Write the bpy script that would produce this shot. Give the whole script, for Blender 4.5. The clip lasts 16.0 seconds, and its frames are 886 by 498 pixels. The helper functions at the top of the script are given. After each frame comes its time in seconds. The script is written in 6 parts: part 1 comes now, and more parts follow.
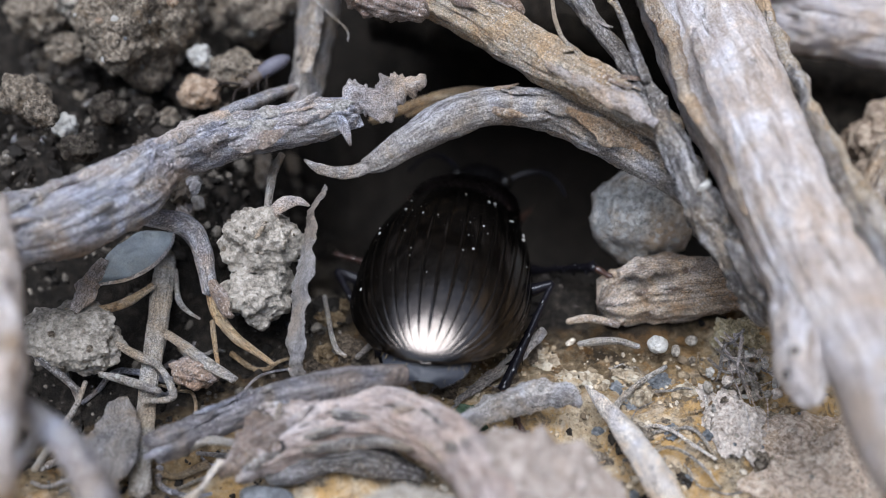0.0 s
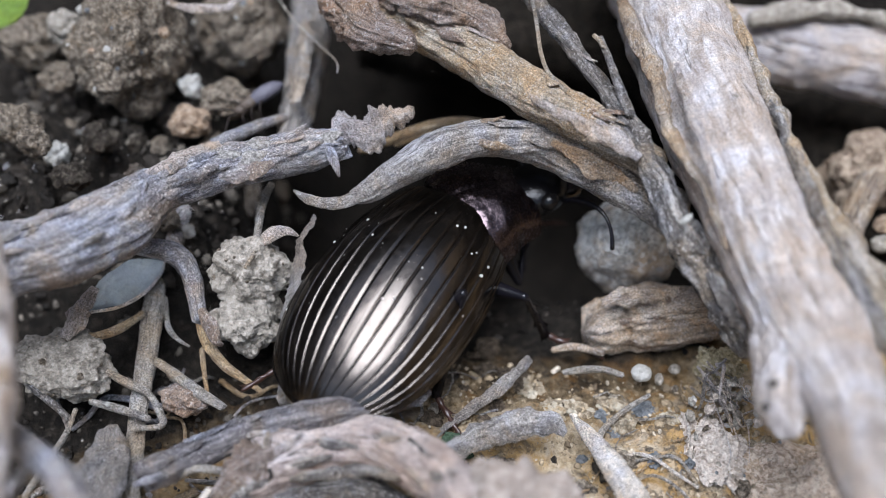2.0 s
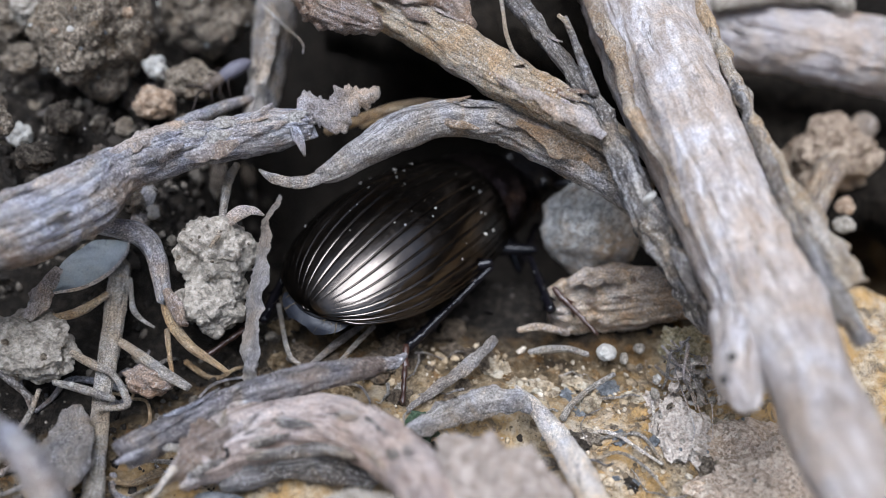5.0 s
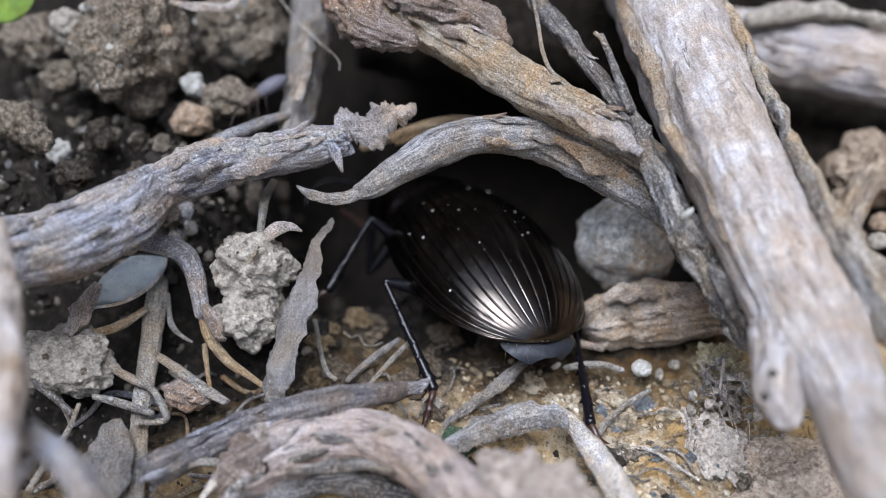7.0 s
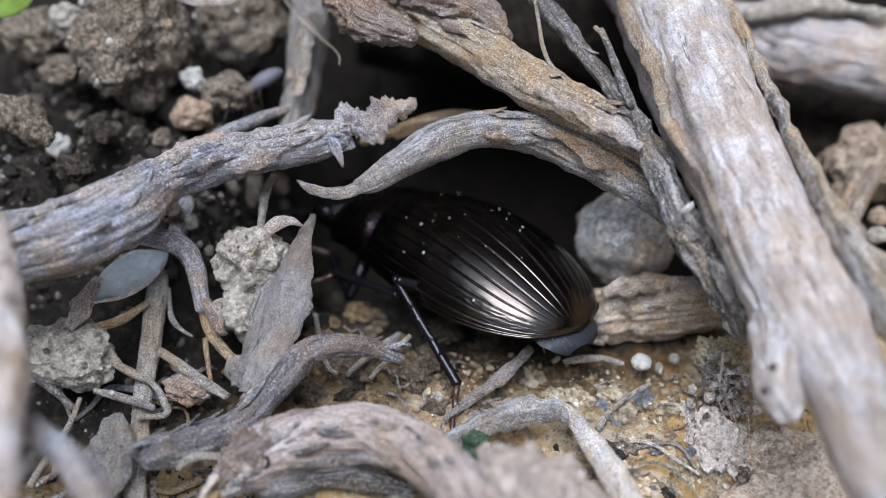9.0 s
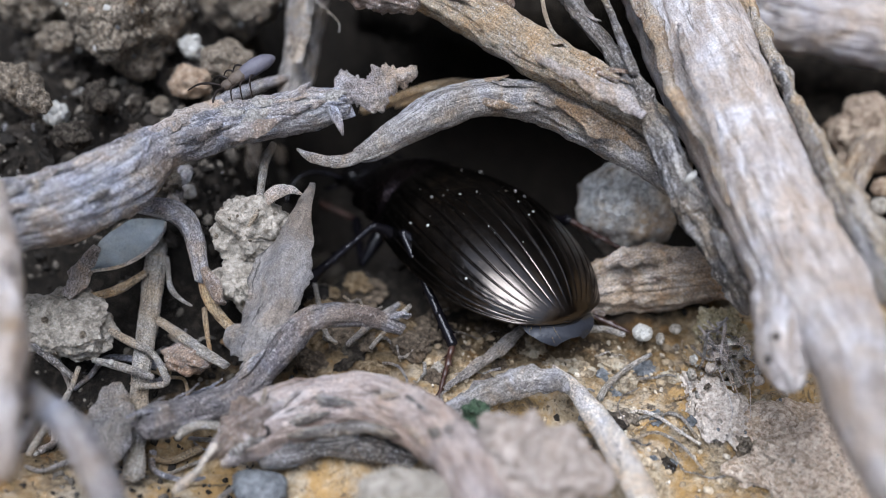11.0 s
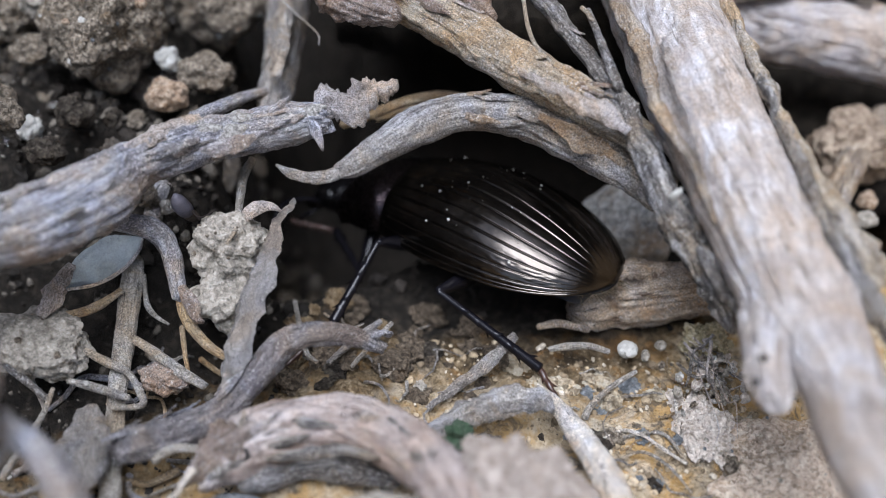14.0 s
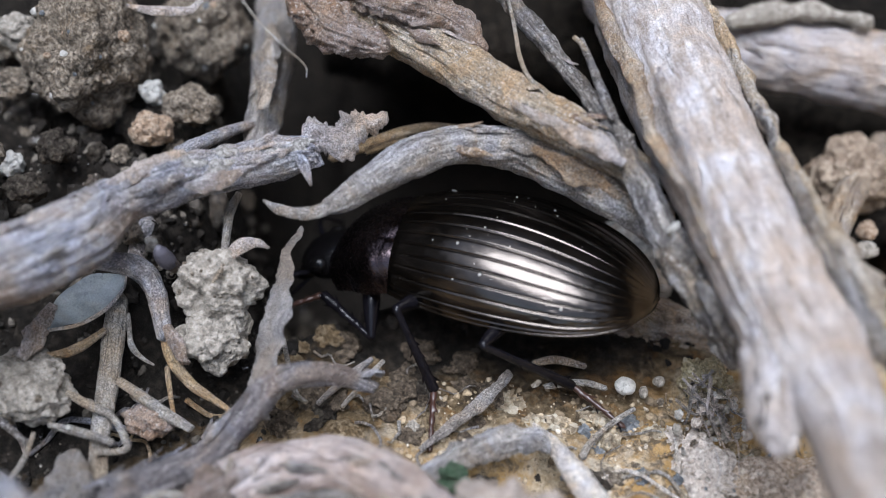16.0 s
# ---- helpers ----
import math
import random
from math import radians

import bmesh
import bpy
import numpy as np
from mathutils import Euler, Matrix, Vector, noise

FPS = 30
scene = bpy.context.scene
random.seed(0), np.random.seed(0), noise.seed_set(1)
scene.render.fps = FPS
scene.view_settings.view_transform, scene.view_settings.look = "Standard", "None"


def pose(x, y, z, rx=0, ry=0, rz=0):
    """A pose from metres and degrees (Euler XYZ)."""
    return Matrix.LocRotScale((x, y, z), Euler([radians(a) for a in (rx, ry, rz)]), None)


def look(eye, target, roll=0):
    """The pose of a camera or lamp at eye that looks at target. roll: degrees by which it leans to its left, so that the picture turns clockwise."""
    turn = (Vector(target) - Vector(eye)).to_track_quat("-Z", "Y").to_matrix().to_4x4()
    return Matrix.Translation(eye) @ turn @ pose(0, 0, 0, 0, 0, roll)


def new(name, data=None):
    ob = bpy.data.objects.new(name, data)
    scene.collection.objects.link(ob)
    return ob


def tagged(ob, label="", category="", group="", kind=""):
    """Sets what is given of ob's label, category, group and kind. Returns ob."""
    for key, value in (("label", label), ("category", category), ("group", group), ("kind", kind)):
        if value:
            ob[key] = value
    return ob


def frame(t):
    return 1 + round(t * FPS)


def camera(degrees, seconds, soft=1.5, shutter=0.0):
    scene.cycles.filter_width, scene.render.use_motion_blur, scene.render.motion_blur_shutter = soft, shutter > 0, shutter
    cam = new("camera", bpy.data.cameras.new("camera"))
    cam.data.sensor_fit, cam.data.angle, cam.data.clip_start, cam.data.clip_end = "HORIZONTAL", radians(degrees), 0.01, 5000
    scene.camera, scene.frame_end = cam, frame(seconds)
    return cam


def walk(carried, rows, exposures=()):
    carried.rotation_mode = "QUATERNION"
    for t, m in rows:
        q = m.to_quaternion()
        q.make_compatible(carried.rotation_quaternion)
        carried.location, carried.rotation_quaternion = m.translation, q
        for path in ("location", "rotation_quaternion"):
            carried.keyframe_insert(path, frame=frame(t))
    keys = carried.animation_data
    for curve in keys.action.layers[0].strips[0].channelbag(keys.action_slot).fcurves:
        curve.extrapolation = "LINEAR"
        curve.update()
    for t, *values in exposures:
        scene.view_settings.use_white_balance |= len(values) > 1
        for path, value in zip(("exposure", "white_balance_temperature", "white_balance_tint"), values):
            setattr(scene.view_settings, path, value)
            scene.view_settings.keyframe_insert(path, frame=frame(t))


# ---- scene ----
cam = camera(42, 16.0, soft=0.5, shutter=0.5)
MM = 0.001
# seconds, eye and target in millimetres, roll in degrees
PATH = [
    (0, (3.883, -26.142, 30.667), (-0.576, 3.352, 4.017), 1.89),
    (0.5, (3.882, -26.311, 30.942), (-0.367, 3.264, 4.347), 2.15),
    (1, (3.822, -26.340, 31.176), (-0.319, 3.333, 4.675), 2.33),
    (1.5, (3.773, -26.304, 31.259), (-0.321, 3.523, 4.923), 2.52),
    (2, (3.964, -26.201, 31.497), (-0.204, 3.664, 5.216), 2.53),
    (2.5, (4.416, -26.155, 31.504), (0.259, 3.905, 5.443), 2.68),
    (3, (5.422, -26.520, 30.853), (1.005, 3.256, 4.511), 2.07),
    (3.2, (5.274, -26.433, 30.980), (1.222, 3.213, 4.434), 2.51),
    (5.5, (3.804, -26.741, 31.048), (0.718, 3.346, 4.871), 3.82),
    (6, (3.379, -26.714, 31.222), (0.143, 3.402, 5.096), 3.65),
    (6.5, (3.259, -26.781, 31.209), (-0.216, 3.422, 5.215), 3.42),
    (7, (3.509, -26.925, 31.145), (-0.253, 3.330, 5.251), 3.08),
    (7.5, (3.496, -27.014, 31.187), (-0.226, 3.250, 5.298), 3.12),
    (8, (3.500, -27.047, 31.163), (-0.221, 3.241, 5.301), 3.09),
    (8.5, (3.439, -26.976, 31.275), (-0.225, 3.228, 5.309), 3.14),
    (11, (3.270, -26.940, 30.866), (-0.141, 2.653, 4.171), 3.52),
    (11.5, (3.161, -26.976, 30.849), (-0.020, 2.393, 3.880), 3.83),
    (12, (3.105, -26.949, 30.852), (0.084, 2.339, 3.777), 4.02),
    (12.5, (3.067, -26.808, 31.013), (0.231, 2.392, 3.823), 4.27),
    (13, (3.112, -26.725, 30.963), (0.336, 2.601, 3.903), 4.32),
    (13.5, (3.172, -26.437, 30.898), (0.365, 3.049, 4.016), 4.22),
    (14, (3.125, -26.065, 30.848), (0.333, 3.633, 4.198), 4.15),
    (14.5, (3.072, -25.703, 30.861), (0.327, 4.084, 4.307), 4.11),
    (15, (3.162, -25.538, 30.632), (0.340, 4.454, 4.316), 3.91),
    (15.5, (3.052, -25.180, 30.661), (0.356, 4.834, 4.357), 3.92),
    (16, (3.009, -25.058, 30.471), (0.379, 5.230, 4.476), 3.92),
]


def mm(p):
    return Vector(p[:3]) * MM


walk(cam, [(t, look(mm(eye), mm(target), roll)) for t, eye, target, roll in PATH])
cam.data.dof.use_dof = True
cam.data.dof.focus_distance = 0.041
cam.data.dof.aperture_fstop = 36.0

# ---- light: pale overcast sky, brightest overhead ----
world = bpy.data.worlds.new("sky")
scene.world = world
world.use_nodes = True
sky = world.node_tree.nodes.new("ShaderNodeTexSky")
sky.sky_type, sky.sun_disc = "NISHITA", False
sky.sun_elevation, sky.sun_rotation = radians(71), radians(189)
sky.air_density, sky.dust_density = 1.0, 2.0
background = world.node_tree.nodes["Background"]
background.inputs["Strength"].default_value = 0.1
world.node_tree.links.new(sky.outputs[0], background.inputs["Color"])
sun = new("sun", bpy.data.lights.new("sun", "SUN"))
sun.data.energy, sun.data.angle, sun.data.color = 2.97, radians(44), (0.9, 0.985, 1.145)
sun.matrix_world = look((0, 0, 0), (0.05, 0.31, -0.95))
scene.view_settings.exposure = 1.33


# ---- materials ----
def material(name):
    m = bpy.data.materials.new(name)
    m.use_nodes = True
    nt = m.node_tree
    return m, nt, nt.nodes["Principled BSDF"]


def node(nt, kind, **values):
    n = nt.nodes.new("ShaderNode" + kind)
    for key, value in values.items():
        n.inputs[key.replace("_", " ")].default_value = value
    return n


def ramp(nt, source, stops):
    r = nt.nodes.new("ShaderNodeValToRGB")
    while len(r.color_ramp.elements) < len(stops):
        r.color_ramp.elements.new(0.5)
    for e, (place, colour) in zip(r.color_ramp.elements, stops):
        e.position = place
        e.color = (*colour, 1) if len(colour) == 3 else (colour[0],) * 3 + (1,)
    nt.links.new(source, r.inputs[0])
    return r.outputs[0]


def mixed(nt, factor, a, b, mode="MIX"):
    x = nt.nodes.new("ShaderNodeMix")
    x.data_type, x.blend_type = "RGBA", mode
    for socket, value in ((x.inputs[0], factor), (x.inputs[6], a), (x.inputs[7], b)):
        if isinstance(value, bpy.types.NodeSocket):
            nt.links.new(value, socket)
        elif isinstance(value, tuple):
            socket.default_value = (*value, 1)
        else:
            socket.default_value = value
    return x.outputs[2]


def mapped(nt, socket, scale):
    m = nt.nodes.new("ShaderNodeMapping")
    nt.links.new(socket, m.inputs[0])
    m.inputs["Scale"].default_value = scale
    return m.outputs[0]


def noise_tex(nt, vector, scale, detail=6, rough=0.6, distortion=0.0):
    n = node(nt, "TexNoise", Scale=scale, Detail=detail, Roughness=rough, Distortion=distortion)
    nt.links.new(vector, n.inputs["Vector"])
    return n.outputs["Fac"]


def math_node(nt, operation, a, b):
    n = nt.nodes.new("ShaderNodeMath")
    n.operation = operation
    for socket, value in zip(n.inputs, (a, b)):
        if isinstance(value, bpy.types.NodeSocket):
            nt.links.new(value, socket)
        else:
            socket.default_value = value
    return n.outputs[0]


def bumped(nt, bsdf, layers):
    last = None
    for height, distance, strength in layers:
        b = node(nt, "Bump", Distance=distance * MM, Strength=strength)
        nt.links.new(height, b.inputs["Height"])
        if last:
            nt.links.new(last, b.inputs["Normal"])
        last = b.outputs[0]
    nt.links.new(last, bsdf.inputs["Normal"])


def wood(name, dark, mid, light, stain, grain=1.0, dust=0.35, cracks=0.9, hue=0.55, salt=1.0):
    """Weathered dry wood: the UV map holds millimetres along and around the stick."""
    m, nt, bsdf = material(name)
    uv = nt.nodes.new("ShaderNodeTexCoord").outputs["UV"]
    ob = mapped(nt, nt.nodes.new("ShaderNodeTexCoord").outputs["Object"], (1 / MM,) * 3)
    streak = noise_tex(nt, mapped(nt, uv, (0.55, 3.6 * grain, 1)), 1.0, 9, 0.7, 0.9)
    fine = noise_tex(nt, mapped(nt, uv, (2.2, 13 * grain, 1)), 1.0, 7, 0.74, 0.6)
    crack = noise_tex(nt, mapped(nt, uv, (0.45, 6.5 * grain, 1)), 1.3, 5, 0.6, 1.2)
    blotch = noise_tex(nt, ob, 0.55, 6, 0.65)
    speck = noise_tex(nt, ob, 8.0, 5, 0.75)
    crumb = noise_tex(nt, ob, 3.2, 6, 0.7)
    base = ramp(nt, streak, [(0.34, dark), (0.47, mid), (0.6, light)])
    base = mixed(nt, ramp(nt, blotch, [(0.4, (0,)), (0.64, (0.8,))]), base, stain)
    base = mixed(nt, ramp(nt, fine, [(0.3, (cracks,)), (0.46, (0,))]), base, tuple(c * 0.6 for c in dark))
    base = mixed(nt, ramp(nt, crack, [(0.33, (cracks,)), (0.39, (0,))]), base, tuple(c * 0.3 for c in dark))
    base = mixed(nt, ramp(nt, speck, [(0.54, (0,)), (0.64, (dust,))]), base, (0.6, 0.58, 0.55))
    base = mixed(nt, ramp(nt, crumb, [(0.6, (0,)), (0.7, (dust * 0.8,))]), base, tuple(c * 0.8 for c in mid))
    dirt = noise_tex(nt, ob, 1.5, 7, 0.72, 0.8)
    base = mixed(nt, ramp(nt, dirt, [(0.56, (0,)), (0.66, (0.3 + 0.5 * dust,))]), base, tuple(0.5 * a + 0.2 * b for a, b in zip(dark, stain)))
    tint = noise_tex(nt, ob, 0.5, 5, 0.65, 0.8)
    base = mixed(nt, ramp(nt, tint, [(0.4, (hue,)), (0.5, (0,)), (0.6, (hue,))]), base, ramp(nt, tint, [(0.45, (0.82, 0.88, 1.06)), (0.55, (1.08, 0.86, 0.6))]), "MULTIPLY")
    cells = nt.nodes.new("ShaderNodeTexVoronoi")
    cells.inputs["Scale"].default_value = 15.0
    nt.links.new(ob, cells.inputs["Vector"])
    tone = nt.nodes.new("ShaderNodeSeparateColor")
    nt.links.new(cells.outputs["Color"], tone.inputs[0])
    scatter = ramp(nt, noise_tex(nt, ob, 1.1, 4, 0.6), [(0.45, (0,)), (0.6, (1,))])
    base = mixed(nt, math_node(nt, "MULTIPLY", scatter, ramp(nt, tone.outputs[0], [(0.86, (0,)), (0.92, (dust,))])), base, (0.64, 0.6, 0.56))
    base = mixed(nt, math_node(nt, "MULTIPLY", scatter, ramp(nt, tone.outputs[1], [(0.9, (0,)), (0.95, (0.4,))])), base, tuple(c * 0.5 for c in dark))
    grit = noise_tex(nt, ob, 17.0, 4, 0.7)
    base = mixed(nt, salt, base, ramp(nt, grit, [(0.36, (0.38,)), (0.5, (1.0,)), (0.63, (1.6,))]), "MULTIPLY")
    nt.links.new(base, bsdf.inputs["Base Color"])
    nt.links.new(ramp(nt, fine, [(0.3, (0.92,)), (0.7, (0.66,))]), bsdf.inputs["Roughness"])
    bumped(nt, bsdf, [(streak, 0.28, 0.9), (ramp(nt, crack, [(0.32, (0,)), (0.44, (1,))]), 0.12, 0.9), (fine, 0.13, 0.95), (speck, 0.17, 0.9), (crumb, 0.26, 0.85), (grit, 0.07, 0.8)])
    return m


def earth(name, dark, mid, light, scale=1.0, grit=0.5, rough=0.95, accent=(0.42, 0.27, 0.12), accent_at=0.66):
    """Soil or stone in object space, in millimetres."""
    m, nt, bsdf = material(name)
    ob = mapped(nt, nt.nodes.new("ShaderNodeTexCoord").outputs["Object"], (scale / MM,) * 3)
    big = noise_tex(nt, ob, 0.5, 6, 0.65, 0.3)
    small = noise_tex(nt, ob, 3.2, 7, 0.72)
    v = nt.nodes.new("ShaderNodeTexVoronoi")
    v.inputs["Scale"].default_value = 6.5
    nt.links.new(ob, v.inputs["Vector"])
    base = ramp(nt, small, [(0.34, dark), (0.49, mid), (0.63, light)])
    base = mixed(nt, ramp(nt, big, [(accent_at - 0.14, (0,)), (accent_at + 0.08, (0.8,))]), base, accent)
    tone = nt.nodes.new("ShaderNodeSeparateColor")
    nt.links.new(v.outputs["Color"], tone.inputs[0])
    base = mixed(nt, ramp(nt, tone.outputs[0], [(0.78, (0,)), (0.84, (grit,))]), base, light)
    base = mixed(nt, ramp(nt, tone.outputs[1], [(0.8, (0,)), (0.86, (grit,))]), base, dark)
    nt.links.new(base, bsdf.inputs["Base Color"])
    bsdf.inputs["Roughness"].default_value = rough
    bumped(nt, bsdf, [(small, 0.5, 0.9), (v.outputs["Distance"], 0.1, 0.8), (noise_tex(nt, ob, 12.0, 4, 0.7), 0.07, 0.8)])
    return m


def matt(m, level):
    """Lowers the gloss of a crumbly surface whose pores swallow light."""
    m.node_tree.nodes["Principled BSDF"].inputs["Specular IOR Level"].default_value = level
    return m


def grain(name, dark, mid, light, rough, wet=0.0):
    m, nt, bsdf = material(name)
    geo = nt.nodes.new("ShaderNodeNewGeometry")
    ob = mapped(nt, nt.nodes.new("ShaderNodeTexCoord").outputs["Object"], (1 / MM,) * 3)
    tone = ramp(nt, geo.outputs["Random Per Island"], [(0.0, dark), (0.6, mid), (0.97, light)])
    fine = noise_tex(nt, ob, 7.0, 5, 0.7)
    tone = mixed(nt, ramp(nt, fine, [(0.35, (0.7,)), (0.6, (0,))]), tone, dark)
    nt.links.new(tone, bsdf.inputs["Base Color"])
    bsdf.inputs["Roughness"].default_value = rough
    bsdf.inputs["Specular IOR Level"].default_value = 0.12
    if wet:
        # a few grains are wet and glint
        other = math_node(nt, "FRACT", math_node(nt, "MULTIPLY", geo.outputs["Random Per Island"], 37.7), 0.0)
        shine = ramp(nt, other, [(1 - wet - 0.02, (0,)), (1 - wet, (1,))])
        nt.links.new(mixed(nt, shine, (rough,) * 3, (0.1,) * 3), bsdf.inputs["Roughness"])
        nt.links.new(mixed(nt, shine, (0.12,) * 3, (0.9,) * 3), bsdf.inputs["Specular IOR Level"])
    bumped(nt, bsdf, [(fine, 0.08, 0.7)])
    return m


def lacquer(name, colour, metal, rough, relief, scale=5.0):
    """Insect cuticle: smooth, faintly uneven, glossy."""
    m, nt, bsdf = material(name)
    ob = mapped(nt, nt.nodes.new("ShaderNodeTexCoord").outputs["Object"], (1 / MM,) * 3)
    fine, broad = noise_tex(nt, ob, scale, 5, 0.6), noise_tex(nt, ob, 0.7, 3, 0.5)
    dark = tuple(c * 0.7 for c in colour)
    nt.links.new(mixed(nt, ramp(nt, broad, [(0.35, (0,)), (0.65, (1,))]), colour, dark), bsdf.inputs["Base Color"])
    nt.links.new(ramp(nt, fine, [(0.3, (rough * 0.8,)), (0.7, (rough * 1.35,))]), bsdf.inputs["Roughness"])
    bsdf.inputs["Metallic"].default_value = metal
    bumped(nt, bsdf, [(fine, max(relief, 0.002), 0.6)])
    return m


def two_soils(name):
    """Sandy crust with cracks in front, damp ochre earth, then humus behind blackened for the burrow's shade, with
    ragged borders.
    """
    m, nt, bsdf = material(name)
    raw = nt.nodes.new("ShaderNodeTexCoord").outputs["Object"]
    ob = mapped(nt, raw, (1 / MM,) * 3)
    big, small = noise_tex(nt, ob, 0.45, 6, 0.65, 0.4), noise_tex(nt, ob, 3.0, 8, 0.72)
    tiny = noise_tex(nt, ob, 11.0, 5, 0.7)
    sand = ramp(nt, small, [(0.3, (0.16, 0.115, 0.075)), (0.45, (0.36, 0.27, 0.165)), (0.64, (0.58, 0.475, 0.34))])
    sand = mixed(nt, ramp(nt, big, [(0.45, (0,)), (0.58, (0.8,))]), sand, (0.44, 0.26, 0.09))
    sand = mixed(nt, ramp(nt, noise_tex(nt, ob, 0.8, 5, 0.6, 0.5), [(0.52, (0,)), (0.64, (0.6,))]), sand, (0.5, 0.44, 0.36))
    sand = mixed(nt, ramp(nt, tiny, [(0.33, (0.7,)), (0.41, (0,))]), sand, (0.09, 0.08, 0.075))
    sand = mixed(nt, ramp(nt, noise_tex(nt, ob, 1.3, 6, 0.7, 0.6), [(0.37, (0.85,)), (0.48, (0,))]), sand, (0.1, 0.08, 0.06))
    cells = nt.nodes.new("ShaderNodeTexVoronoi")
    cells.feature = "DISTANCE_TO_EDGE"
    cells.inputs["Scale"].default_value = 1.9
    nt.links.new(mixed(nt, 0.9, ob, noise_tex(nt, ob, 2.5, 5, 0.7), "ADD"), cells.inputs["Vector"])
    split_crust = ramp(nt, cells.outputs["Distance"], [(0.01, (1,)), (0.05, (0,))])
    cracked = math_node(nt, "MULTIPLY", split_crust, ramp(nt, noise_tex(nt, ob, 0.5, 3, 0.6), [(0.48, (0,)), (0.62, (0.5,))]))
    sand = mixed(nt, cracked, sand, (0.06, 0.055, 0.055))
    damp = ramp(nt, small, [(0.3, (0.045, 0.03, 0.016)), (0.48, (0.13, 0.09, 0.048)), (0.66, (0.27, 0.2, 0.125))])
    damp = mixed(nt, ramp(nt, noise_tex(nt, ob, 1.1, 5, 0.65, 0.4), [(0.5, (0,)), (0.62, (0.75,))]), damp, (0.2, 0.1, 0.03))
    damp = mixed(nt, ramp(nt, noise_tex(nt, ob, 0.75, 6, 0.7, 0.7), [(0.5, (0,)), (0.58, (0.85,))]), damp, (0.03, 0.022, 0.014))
    # blacker than damp humus is: the burrow's shade is in this colour
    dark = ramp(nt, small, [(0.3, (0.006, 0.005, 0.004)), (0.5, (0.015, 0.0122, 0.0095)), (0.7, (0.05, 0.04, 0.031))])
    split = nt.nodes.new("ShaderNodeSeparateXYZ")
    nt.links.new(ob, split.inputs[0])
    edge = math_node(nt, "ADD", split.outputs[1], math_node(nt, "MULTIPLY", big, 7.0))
    # the damp zone also darkens the floor for the shadow under the beetle
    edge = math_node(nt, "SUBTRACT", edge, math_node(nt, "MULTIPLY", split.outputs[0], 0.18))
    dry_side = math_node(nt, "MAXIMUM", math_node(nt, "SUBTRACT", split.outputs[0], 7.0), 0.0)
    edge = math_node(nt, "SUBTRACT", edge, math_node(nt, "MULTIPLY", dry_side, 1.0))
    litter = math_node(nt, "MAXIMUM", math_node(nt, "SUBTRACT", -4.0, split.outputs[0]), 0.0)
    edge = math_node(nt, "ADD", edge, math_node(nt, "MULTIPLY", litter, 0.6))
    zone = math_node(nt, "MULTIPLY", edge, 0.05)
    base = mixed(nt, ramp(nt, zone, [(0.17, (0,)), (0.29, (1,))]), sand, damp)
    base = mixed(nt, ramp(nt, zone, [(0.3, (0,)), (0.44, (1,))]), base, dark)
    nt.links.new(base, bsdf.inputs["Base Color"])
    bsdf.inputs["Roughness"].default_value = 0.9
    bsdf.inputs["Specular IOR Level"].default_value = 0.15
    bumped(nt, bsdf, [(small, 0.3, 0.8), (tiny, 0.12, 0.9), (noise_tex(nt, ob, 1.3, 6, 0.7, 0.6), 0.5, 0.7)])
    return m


GREY_WOOD = wood("grey_weathered_wood", (0.06, 0.056, 0.058), (0.25, 0.248, 0.27), (0.57, 0.565, 0.59), (0.3, 0.245, 0.225), 1.15, 0.7, 0.7)
ARCH_WOOD = wood("grey_brown_wood", (0.065, 0.056, 0.05), (0.28, 0.255, 0.235), (0.58, 0.545, 0.51), (0.24, 0.205, 0.18), 1.1, 0.5)
TAN_WOOD = wood("tan_frayed_wood", (0.1, 0.075, 0.055), (0.36, 0.285, 0.205), (0.62, 0.55, 0.45), (0.38, 0.27, 0.16), 1.0, 0.6)
PALE_WOOD = wood("pale_bleached_wood", (0.28, 0.215, 0.17), (0.55, 0.485, 0.44), (0.78, 0.735, 0.72), (0.46, 0.365, 0.295), 0.7, 0.3, 0.7, 0.3, 0.6)
DARK_WOOD = wood("dark_gritty_bark", (0.025, 0.021, 0.018), (0.15, 0.13, 0.115), (0.5, 0.46, 0.42), (0.12, 0.097, 0.08), 1.3, 0.6)
STRIP_WOOD = wood("brown_bark_strip", (0.07, 0.048, 0.034), (0.28, 0.21, 0.145), (0.5, 0.42, 0.33), (0.3, 0.2, 0.12), 1.0, 0.4)
ROOT_WOOD = wood("pale_brown_root", (0.15, 0.105, 0.09), (0.48, 0.395, 0.355), (0.74, 0.655, 0.61), (0.46, 0.345, 0.29), 1.0, 0.25, 0.9, 0.25, 0.7)
STRAW = wood("dry_straw", (0.16, 0.13, 0.1), (0.33, 0.3, 0.26), (0.52, 0.48, 0.42), (0.3, 0.25, 0.2), 1.0, 0.3)
FIBRE = wood("tan_root_fibre", (0.16, 0.1, 0.05), (0.4, 0.28, 0.15), (0.55, 0.44, 0.3), (0.32, 0.2, 0.1), 1.0, 0.2)
SOIL = matt(earth("dark_damp_soil", (0.012, 0.009, 0.007), (0.038, 0.03, 0.023), (0.1, 0.085, 0.066), 1.0, 0.5, 0.9, (0.065, 0.045, 0.03)), 0.15)
CLOD = matt(earth("grey_brown_clod", (0.032, 0.023, 0.016), (0.14, 0.108, 0.077), (0.37, 0.31, 0.24), 1.6, 0.55, 0.85, (0.19, 0.125, 0.066)), 0.4)
